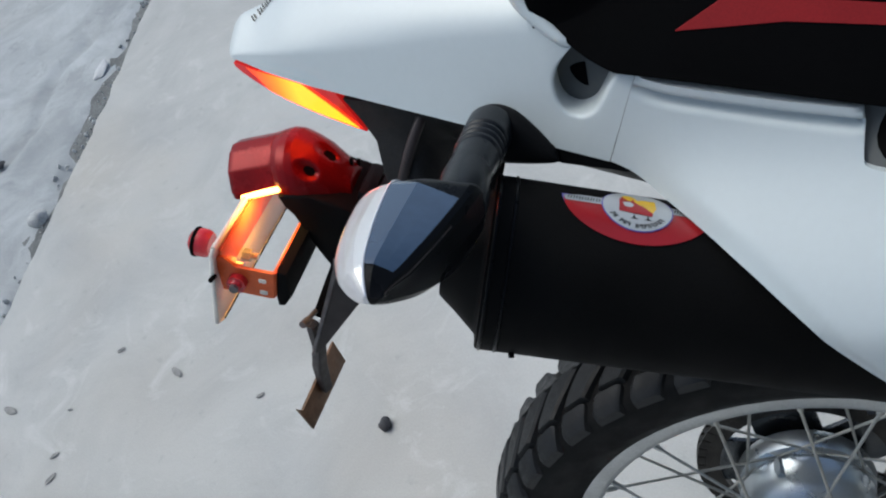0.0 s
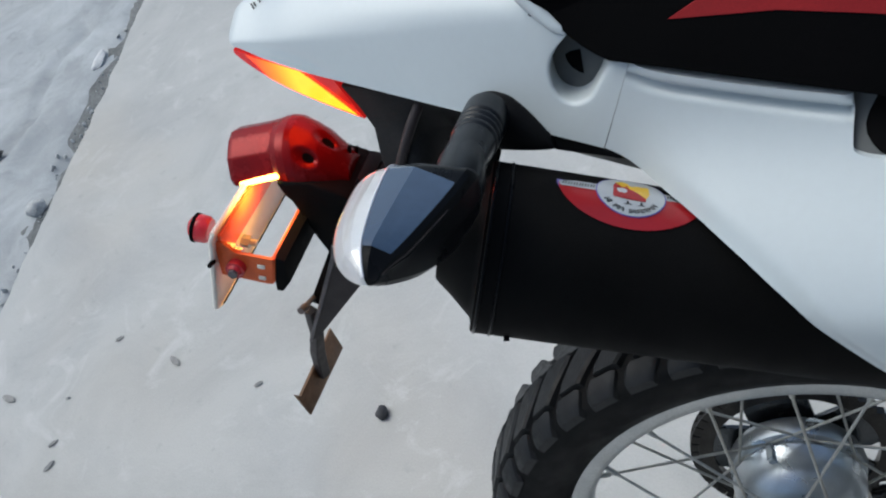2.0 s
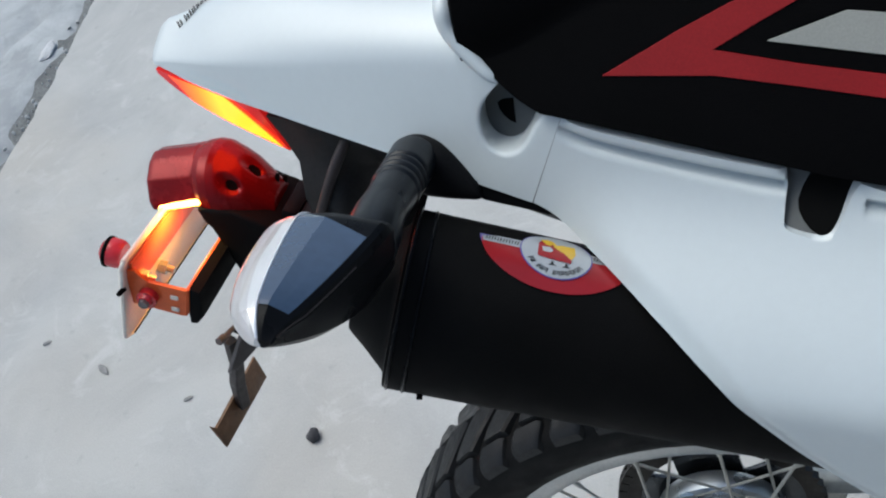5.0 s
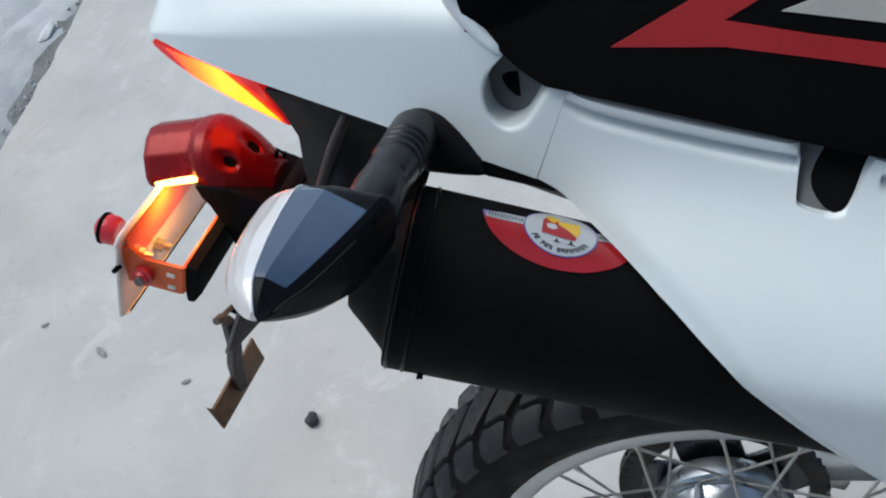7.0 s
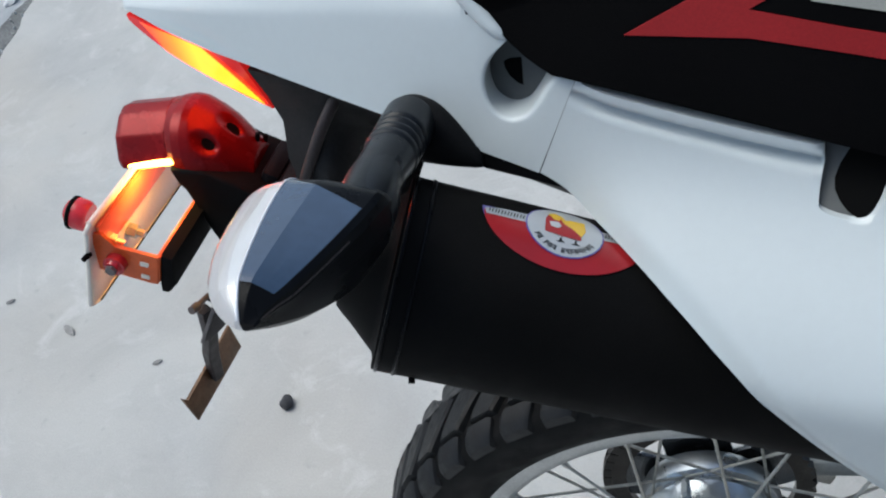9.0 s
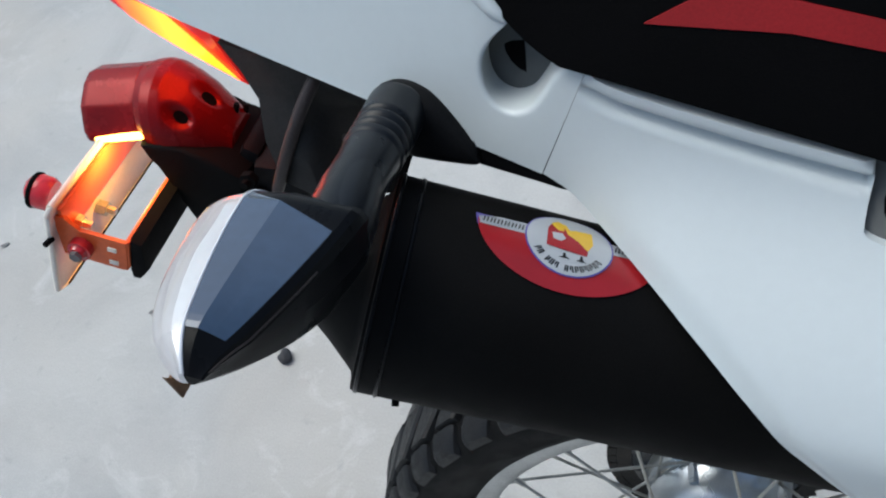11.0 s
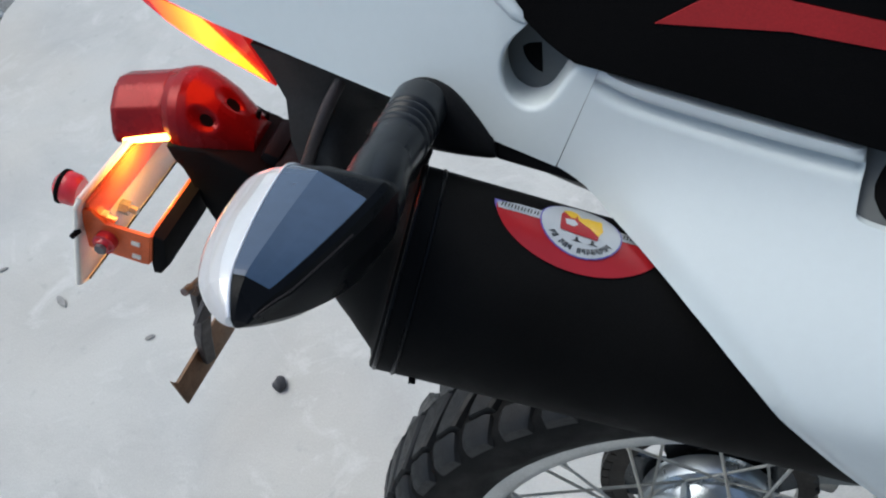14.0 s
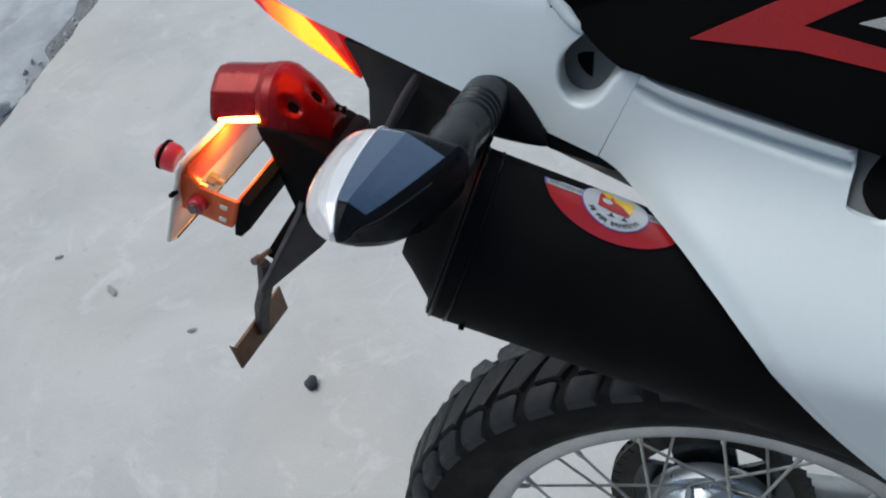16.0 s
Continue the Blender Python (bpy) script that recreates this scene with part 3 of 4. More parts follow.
    decal("disc_border", disc(0.0190), STICK_BLUE, 0.0013, shell)
    decal("white_disc", disc(0.0183), STICK_WHITE, 0.0015, shell)
    emblem = ((STICK_YELLOW, ((-0.0085, -0.0075), (-0.0050, -0.0095), (-0.0015, -0.0080), (-0.0020, -0.0040), (0.0030, -0.0058), (0.0105, -0.0060), (0.0108, 0.0010), (0.0085, 0.0050), (0.0050, 0.0030), (-0.0020, -0.0010), (-0.0080, -0.0020))),
              (STICK_RED, ((-0.0100, -0.0035), (-0.0085, -0.0065), (-0.0078, -0.0030), (-0.0030, -0.0030), (-0.0020, -0.0055), (-0.0012, -0.0020), (0.0040, 0.0012), (0.0085, 0.0055), (0.0080, 0.0078), (-0.0020, 0.0072), (-0.0105, 0.0062))),
              (STICK_WHITE, ((-0.0082, -0.0010), (-0.0035, -0.0016), (-0.0018, 0.0010), (-0.0038, 0.0030), (-0.0075, 0.0025))))
    for k, (mat, pts) in enumerate(emblem):
        decal("emblem", [(dc + a * 0.93, ring_mid + b * 1.15 - 0.0024) for a, b in pts], mat, 0.0017 + 0.0002 * k, shell)
    for dx in (-0.0020, 0.0052):
        decal("emblem_foot", [(dc + dx - 0.0005, ring_mid + 0.0073), (dc + dx + 0.0005, ring_mid + 0.0073), (dc + dx + 0.0006, ring_mid + 0.0094), (dc + dx + 0.0026, ring_mid + 0.0102), (dc + dx - 0.0024, ring_mid + 0.0102), (dc + dx - 0.0006, ring_mid + 0.0094)], INK, 0.0019, shell)
    # unreadable lettering: short upright bars round the disc and along the strip
    for k in range(15):
        if k in (2, 6):
            continue
        a = math.pi * (0.83 - 0.64 * k / 14)
        for turn, r0, r1 in ((0.034, 0.0134, 0.0166), (-0.030, 0.0134, 0.0166)):
            if (k + (turn > 0)) % 3 == 0:
                r1 -= 0.0009
            b = a + turn
            e = 0.021
            decal("print_bar", [(dc + r * math.cos(b + q), ring_mid + r * math.sin(b + q)) for r, q in ((r0, -e), (r0, e), (r1, e), (r1, -e))], INK, 0.0017, shell)
    for k in range(6):
        for x0 in (cx - 0.0370, cx + 0.0195):
            x1 = x0 + 0.0030 * k
            slant = 0.0005
            for a, b in ((0, 0.0007), (0.0014, 0.0021)):
                decal("print_bar", [(x1 + a + slant, top - 0.0016), (x1 + b + slant, top - 0.0016), (x1 + b, top + 0.0018), (x1 + a, top + 0.0018)], INK, 0.0013, shell)
    return shell


# --- tail
def low_edge(x):
    return 0.8466 - 0.2515 * (x + 0.088) + 0.04 * max(0.0, -0.30 - x)


def tail():
    """The white tail cowl: flat flanks, a soft shoulder and a low crowned top, rounded off at the end."""
    def crown(b, mid, top, ang):
        """The shoulder leaves the flank smoothly by the seat, with a crease towards the end, and is level at the middle."""
        rise = top - b.z
        turn = 0.3 + 0.6 * (1 - step(-0.36, -0.16, b.x))
        return Vector((b.x, b.y + (mid - b.y) * (1 - math.cos(ang)) + turn * rise * math.sin(ang) * math.cos(ang), b.z + rise * math.sin(ang)))

    def nose(x, z):
        """The end of the tail leans forward towards its top."""
        return 0.40 * max(0.0, z - 0.898) * (1 - step(-0.366, -0.30, x))

    def column(x, count=30):
        zl = low_edge(x)
        zs = 0.922
        mid = 0.028 - 0.02 * step(-0.36, -0.10, x)
        zt = 0.958 - 0.20 * max(0.0, -0.26 - x) ** 1.15
        a = on_side(x, zl)
        b = on_side(x, zs)
        pts = [a + Vector((0, 0.006, 0.002)), a]
        for k in range(1, 10):
            pts.append(a.lerp(b, k / 10))
        for k in range(0, count - 10):
            t = k / (count - 11)
            ang = t * math.pi / 2
            pts.append(crown(b, mid, zt, ang))
        pts = [p + Vector((nose(x, p.z), 0, 0)) for p in pts]
        far = [Vector((p.x, 2 * mid - p.y, p.z)) for p in pts[-2::-1]]
        return pts + far
    rings = []
    for k in range(34):
        t = k / 33
        x = -0.3695 + 0.2475 * t ** 1.25
        rings.append(column(x))
    # rounded end, drawn in towards its middle
    first = rings[0]
    mid = sum(first, Vector()) / len(first)
    ends = []
    for s, back in ((0.25, 0.0095), (0.50, 0.0085), (0.74, 0.0060), (0.90, 0.0030), (0.97, 0.0012)):
        ends.append([mid.lerp(p, s) + Vector((-back, 0, 0)) for p in first])
    cowl = part("tail_cowl", loft(ends + rings, closed=False), WHITE, bike, "glossy white plastic tail cowl", sharp=60)

    # flank below the seat, with a scalloped cut-out round the fastener
    upper = glide([(x, 0, z) for x, z in ((-0.122, 0.952), (-0.1205, 0.939), (-0.107, 0.923), (-0.098, 0.9135))], 14)
    cup = glide([(x, 0, z) for x, z in ((-0.098, 0.9135), (-0.1063, 0.9055), (-0.1125, 0.8950), (-0.1130, 0.8848), (-0.1092, 0.8770), (-0.1010, 0.8736), (-0.0922, 0.8762), (-0.0862, 0.8826), (-0.0808, 0.8900), (-0.0755, 0.8957))], 34)
    last = glide([(x, 0, z) for x, z in ((-0.0755, 0.8957), (-0.070, 0.8972), (-0.0645, 0.8955))], 5)
    rim = upper + cup[1:] + last[1:]
    foot = [(-0.088, 0, low_edge(-0.088)), (-0.105, 0, low_edge(-0.105)), (-0.122, 0, low_edge(-0.122))]
    path = [Vector(p) for p in [*rim, *foot]]
    first, final = len(upper) + 1, len(rim) - 2
    inward = []
    for k in range(len(path)):
        w = path[min(k + 2, len(path) - 1)] - path[max(k - 2, 0)]
        inward.append(Vector((-w.z, 0, w.x)).normalized() if first <= k <= final else Vector())
    layers = []
    for turn in (0, 20, 40, 60, 80, 90):
        a = radians(turn)
        layer = []
        for k, p in enumerate(path):
            fade = step(first - 1, first + 5, k) * (1 - step(final - 3, final + 1, k))
            r = 0.0026 * fade
            q = p - inward[k] * r * (1 - math.sin(a))
            layer.append(on_side(q.x, q.z) + Vector((0, r * (1 - math.cos(a)), 0)))
        layers.append(layer)
    layers.append([p + Vector((0, 0.022, 0)) for p in layers[-1]])
    bm = loft(layers, caps=True)
    part("tail_flank", bm, WHITE, cowl, sharp=30)
    # floor of the cut-out and the dark fastener hole
    floor = prism([on_side(-0.098 + 0.024 * math.cos(a), 0.896 + 0.029 * math.sin(a), -0.0200) for a in [2 * math.pi * k / 24 for k in range(24)]], (0, 0.004, 0))
    part("recess", floor, INNER, cowl, "dark grey floor behind the cut-out")
    # a black sheet stands in for the hole's darkness
    tri = [on_side(x, z, -0.0193) for x, z in ((-0.1050, 0.8935), (-0.1015, 0.8953), (-0.0948, 0.8962), (-0.0952, 0.8820), (-0.0985, 0.8832), (-0.1022, 0.8862), (-0.1046, 0.8902))]
    part("fastener_hole", prism(tri, (0, 0.003, 0)), HOLE, cowl, "dark fastener hole")
    # raised lip round the back of the seat
    lip = glide([Vector((-0.1255, 0.010, 0.9595)), Vector((-0.1260, -0.035, 0.9585)), on_side(-0.1255, 0.9510, -0.0030), on_side(-0.1235, 0.9395, -0.0026), on_side(-0.1100, 0.9235, -0.0012), on_side(-0.0990, 0.9138)], 30)
    part("seat_lip", tube(lip, [0.0068 if k < 15 else 0.0068 - 0.0036 * ((k - 14) / 15) ** 1.3 for k in range(29)] + [0.0014], 18), WHITE, cowl)
    # emblem print on the top, unreadable at this size: short bars
    for k in range(6):
        t = k / 5
        x, ang = -0.350 + 0.026 * t ** 0.8, 0.90 + 0.75 * t
        b = on_side(x, 0.922)
        top = 0.958 - 0.20 * max(0.0, -0.26 - x) ** 1.15
        spot = crown(b, 0.028, top, ang)
        spot.x += nose(x, spot.z) - 0.004
        n = (crown(b, 0.028, top, ang + 0.05) - crown(b, 0.028, top, ang - 0.05)).normalized().cross(Vector((-1, 0, -0.15))).normalized()
        for shift in (-0.0012, 0.0012):
            bar = block((shift, 0, 0), (0.0011, 0.0062 if shift < 0 else 0.0048, 0.0007))
            side_way = (crown(b, 0.028, top, ang + 0.05) - crown(b, 0.028, top, ang)).normalized()
            along = side_way.cross(n).normalized()
            turn = Matrix((along * 0.85 + side_way * 0.5, side_way * 0.85 - along * 0.5, n)).transposed().to_4x4()
            bmesh.ops.transform(bar, matrix=Matrix.Translation(spot) @ turn, verts=bar.verts)
            part("print_bar", bar, INK, cowl)
    return cowl


# --- side cover
def side_cover():
    def shape(x, z):
        crease = 0.783 + 0.085 * (x - 0.016)
        flare = 0.045 * (1 - step(0.772, 0.872, z)) * step(-0.085, -0.020, x)
        return side(x, z) + 0.225 * (crease - z + math.hypot(crease - z, 0.008)) - flare
    top = glide([(x, 0, z) for x, z in ((-0.0638, 0.8968), (-0.045, 0.8908), (0.004, 0.8820), (0.047, 0.8760))], 26)
    cup = glide([(x, 0, z) for x, z in ((0.0470, 0.8760), (0.0469, 0.8670), (0.0452, 0.8597), (0.0438, 0.8545), (0.0440, 0.8502), (0.0463, 0.8482), (0.0525, 0.8468), (0.0597, 0.8463), (0.0648, 0.8478), (0.0690, 0.8530), (0.0720, 0.8588), (0.0755, 0.8660), (0.0786, 0.8705))], 38)
    on = glide([(x, 0, z) for x, z in ((0.0786, 0.8705), (0.0830, 0.8704), (0.0915, 0.8690), (0.1160, 0.8668), (0.20, 0.8590))], 16)
    low = glide([(x, 0, z) for x, z in ((-0.0874, 0.8468), (-0.0743, 0.8405), (-0.0585, 0.8290), (-0.0448, 0.8218), (-0.0305, 0.8143), (-0.0173, 0.8053), (-0.0047, 0.7950), (0.0077, 0.7840), (0.0201, 0.7696), (0.0469, 0.7416), (0.0751, 0.7176), (0.0908, 0.7070), (0.20, 0.642))], 68)
    upper = top + cup[1:] + on[1:]
    n = len(upper)
    def rim_height(x):
        """Height of the upper edge at x, straight across the notch."""
        line = top + on
        for a, b in zip(line, line[1:]):
            if x <= b.x:
                break
        return a.z + (b.z - a.z) * (x - a.x) / (b.x - a.x)

    depths = (0.030, 0.026, 0.023, 0.020, 0.0170, 0.0145, 0.0125, 0.0112, 0.0102, 0.0094, 0.0088, 0.0081, 0.0075, 0.0069, 0.0060, 0.0045, 0.0030, 0.0015, 0.0)
    rows = []
    for k in range(n):
        u, q = upper[k], low[round(k * (len(low) - 1) / (n - 1))]
        length = max((u - q).length, 0.02)
        ledge = k < len(top) or k > n - len(on)
        steps = []
        for d in depths:
            lo, hi = 0.0, 1.0
            for _ in range(30):
                f = (lo + hi) / 2
                p = q.lerp(u, f)
                if ledge and rim_height(p.x) - p.z > d:
                    lo = f
                else:
                    hi = f
            steps.append(hi if ledge and d > 0 else 1 - d / max(length, 0.05))
        steps[-1] = 1.0
        first = steps[0]
        steps = [first * g for g in [0.0, 0.03, 0.06, 0.10, 0.14, 0.18] + [0.18 + 0.82 * j / 22 for j in range(1, 22)]] + steps
        col = []
        for f in steps:
            p = q.lerp(u, f)
            roll = -0.0050 * step(0.0, 0.015, f * length) * step(-0.075, -0.045, q.x) * (1 - step(0.80, 0.855, p.z))
            gap = rim_height(p.x) - p.z
            groove = 0.0060 * (1 - step(0.0098, 0.0145, gap)) - 0.0086 * (1 - step(0.0052, 0.0092, gap)) - 0.0014 * (1 - min(gap / 0.0060, 1.0))
            groove *= step(-0.068, -0.058, p.x) * (1 - step(0.0455, 0.047, p.x)) + step(0.0795, 0.0825, p.x)
            col.append(Vector((p.x, shape(p.x, p.z) + roll + groove, p.z)))
        col.insert(0, col[0] + Vector((0.004, 0.012, 0.002)))
        col.append(col[-1] + Vector((0, 0.024, 0)))
        rows.append(col)
    cover = part("side_cover", loft(rows, closed=False), WHITE, bike, "glossy white plastic side cover with a creased flank", sharp=50)
    def behind(x, z, deep):
        return Vector((x, shape(x, z) + deep, z))

    # back edge along the seam
    seam = [on_side(-0.0877 + 0.0237 * t, 0.847 + 0.0485 * t, -0.003) for t in (0, 0.5, 1)]
    part("seam", tube(seam, 0.0008, 6), HOLE, cover)
    def liner(rows, deep):
        """A closed sheet 3 mm thick that follows the cover at some depth behind it."""
        rings = []
        for z, x0, x1 in rows:
            front = [behind(x0 + (x1 - x0) * k / 6, z, deep + 0.24 * max(0.0, z - 0.846)) for k in range(7)]
            rings.append(front + [p + Vector((0, 0.003, 0)) for p in reversed(front)])
        return loft(rings)
    part("recess", liner([(0.832 + 0.006 * k, 0.0445, 0.0806) for k in range(10)], 0.0034), INNER, cover, "dark grey floor behind the cut-out")
    # black sheet in place of an open hole, its darkness painted
    part("fastener_hole", liner(((0.8462, 0.0600, 0.0690), (0.8480, 0.0563, 0.0735), (0.8508, 0.0535, 0.0770), (0.8545, 0.0516, 0.0785), (0.8585, 0.0517, 0.0790), (0.8636, 0.0541, 0.0795), (0.8709, 0.0590, 0.0798), (0.880, 0.0625, 0.0798), (0.890, 0.0625, 0.0798)), 0.0026), HOLE, cover, "dark fastener hole")


# --- seat
def seat_y(x, z):
    return -0.099 - 0.25 * (x + 0.04) + 0.6 * (z - 0.917)


SEAT_REAR = ((-0.1200, 0.9520), (-0.1185, 0.9460), (-0.1150, 0.9355), (-0.1080, 0.9240), (-0.0980, 0.9145), (-0.0880, 0.9068), (-0.0760, 0.9000), (-0.0620, 0.8977))


def seat():
    def section(x, count=34):
        zl = 0.8945 - 0.17 * (x + 0.043)
        for (x0, z0), (x1, z1) in zip(SEAT_REAR, SEAT_REAR[1:]):
            if x0 <= x < x1:
                zl = z0 + (z1 - z0) * (x - x0) / (x1 - x0)
        zl = max(zl, 0.8742 - 0.125 * (x - 0.0789)) if x > 0.03 else zl
        zt = 1.005 - 0.10 * max(0.0, x - 0.05)
        zk = 0.925 + 0.030 * step(-0.115, -0.02, x)
        a = Vector((x, seat_y(x, zl), zl))
        b = Vector((x, seat_y(x, zk), zk))
        pts = [a + Vector((0, 0.02, 0.006)), a]
        for k in range(1, 12):
            pts.append(a.lerp(b, k / 12))
        for k in range(count - 13):
            ang = k / (count - 14) * math.pi / 2
            pts.append(Vector((x, b.y * math.cos(ang) ** 0.8, zk + (zt - zk) * math.sin(ang) ** 0.9)))
        return pts + [Vector((p.x, -p.y, p.z)) for p in pts[-2::-1]]
    rings = [section(-0.119 + 0.42 * (k / 64) ** 1.35) for k in range(65)]
    first = rings[0]
    mid = Vector((-0.119, 0, 0.955))
    ends = [[mid.lerp(p, s) + Vector((-b, 0, 0)) for p in first] for s, b in ((0.05, 0.004), (0.6, 0.0038), (0.88, 0.003), (0.97, 0.0015))]
    base = part("seat", loft(ends + rings, closed=False), VINYL, bike, "black vinyl seat with red and grey panels", sharp=60)

    def panel(name, outline, mat, lift, label):
        """A sewn-on colour panel following the seat's flank."""
        bm = bmesh.new()
        vs = [bm.verts.new(Vector((x, seat_y(x, z) - lift, z))) for x, z in outline]
        bm.faces.new(vs)
        made = bmesh.ops.extrude_face_region(bm, geom=bm.faces[:])
        for v in [g for g in made["geom"] if isinstance(g, bmesh.types.BMVert)]:
            v.co.y += 0.004
        part(name, bm, mat, base, label, sharp=30)
    panel("red_panel", [(-0.039, 0.9175), (0.016, 0.9172), (0.055, 0.9125), (0.16, 0.8985), (0.16, 0.9075), (0.055, 0.9215), (0.016, 0.9278), (0.038, 0.9388), (0.068, 0.953), (0.040, 0.953), (0.000, 0.9360)], RED_VINYL, 0.0008, "red vinyl chevron panel")
    panel("grey_panel", [(0.0415, 0.931), (0.16, 0.9155), (0.16, 0.934), (0.091, 0.9405), (0.076, 0.942)], GREY_VINYL, 0.0008, "pale grey vinyl panel")


# --- rear light, inner fender, lamp mount
def rear_light():
    def belly(x, z):
        """The lens tucks in below the cowl."""
        edge = low_edge(x)
        return side(x, edge) + 0.0015 + 0.12 * (edge - z)
    # outline: upper rim along the cowl, lower rim sagging to a point
    def lower(x):
        t = min(max((x + 0.3625) / 0.0990, 0.0), 1.0)
        return low_edge(-0.3625) + (0.8580 - low_edge(-0.3625)) * t - 0.0105 * math.sin(math.pi * t ** 0.62)

    def upper(x):
        return low_edge(x)
    rows = []
    for k in range(30):
        x1 = -0.3605 + 0.0965 * k / 29
        near = []
        for f in (0, 0.2, 0.4, 0.6, 0.8, 1):
            x = x1 - 0.013 * (1 - f) * (k / 29) ** 2
            zu, zl = upper(x), min(lower(x), upper(x) - 0.0005)
            near.append(Vector((x, belly(x, zu + (zl - zu) * f), zu + (zl - zu) * f)))
        mid = 0.026
        rows.append(near + [Vector((p.x, 2 * mid - p.y, p.z)) for p in reversed(near)])
    body = part("rear_light", loft(rows), TAIL_RED, bike, "lit red and amber rear light")

    def window(name, x0, x1, f0, f1, mat, lift):
        """A patch of the lens between two slanted ends; f runs down the lens."""
        grid = []
        for k in range(18):
            t = k / 17
            row = []
            for j in range(7):
                s = j / 6
                x = (x0[0] + (x1[0] - x0[0]) * t) * (1 - s) + (x0[1] + (x1[1] - x0[1]) * t) * s
                zu, zl = upper(x), min(lower(x), upper(x) - 0.0005)
                f = f0 + (f1 - f0) * s
                z = zu + (zl - zu) * f
                row.append(Vector((x, belly(x, z) - lift, z)))
            grid.append(row)
        part(name, loft(grid, closed=False), mat, body)
    under = []
    for k in range(14):
        x = -0.352 + 0.054 * k / 13
        z = min(lower(x), upper(x) - 0.0005) - 0.0012
        y0 = belly(x, z) + 0.004
        under.append([Vector((x, y0 + (2 * (0.026 - y0)) * j / 5, z)) for j in range(6)])
    part("lower_lens", loft(under, closed=False), TAIL_UNDER, body, "lit underside of the rear light")
    window("lit_lens", (-0.3500, -0.338), (-0.3030, -0.2680), 0.03, 0.95, TAIL_LIT, 0.0010)


def inner_fender():
    rows = []
    for k in range(40):
        t = k / 39
        x = -0.2585 + 0.3475 * t
        zu = low_edge(x) - 0.001
        yl = side(x, low_edge(x)) + 0.004
        zb = 0.762 + 0.056 * step(-0.215, -0.190, x)
        mid = 0.02 * (1 - t)
        rear = 1 - step(-0.235, -0.195, x)
        front = ((yl, zu), (yl + 0.010, zu - 0.012), (yl + 0.026, zu - 0.030), (-0.016, zu - 0.040), (-0.012, zb + 0.004), (-0.006, zb))
        skirt = ((yl, zu), (yl - 0.002, zu - 0.018), (yl - 0.006, zu - 0.034), (yl - 0.019, zu - 0.054), (yl - 0.022, zu - 0.080), (-0.006, zb))
        near = [Vector((x + 0.10 * rear * (zu - z0) - 0.0115 * (1 - step(-0.2585, -0.235, x)) * max(0.0, 1 - (zu - z0) / 0.032), y0 * rear + y1 * (1 - rear), z0 * rear + z1 * (1 - rear))) for (y0, z0), (y1, z1) in zip(skirt, front)]
        rows.append(near + [Vector((p.x, 2 * mid + 0.01 - p.y, p.z)) for p in reversed(near)])
    body = part("inner_fender", loft(rows), FENDER, bike, "black plastic inner rear fender")
    # lit rear edge of the fender, brightened by a paler colour
    rib = glide(FENDER_RIB, 16)
    part("rib", tube(rib, [0.0022, 0.0030] + [0.0038] * 12 + [0.0030, 0.0016], 12), EDGE, body, "rear fender edge, its light painted in")
    part("bracket", block((-0.288, 0.012, 0.748), (0.040, 0.050, 0.062), (0, 12, 0), 0.008), BLACK, body, "black rubber lamp bracket")
    for y, z in ((-0.018, 0.776), (-0.014, 0.758)):
        nut = tube([(-0.300, y, z), (-0.300, y - 0.006, z + 0.001), (-0.300, y - 0.0062, z + 0.001), (-0.300, y - 0.011, z + 0.002)], [0.0062, 0.0062, 0.0032, 0.0028], 6)
        part("nut", nut, PIPE, body)


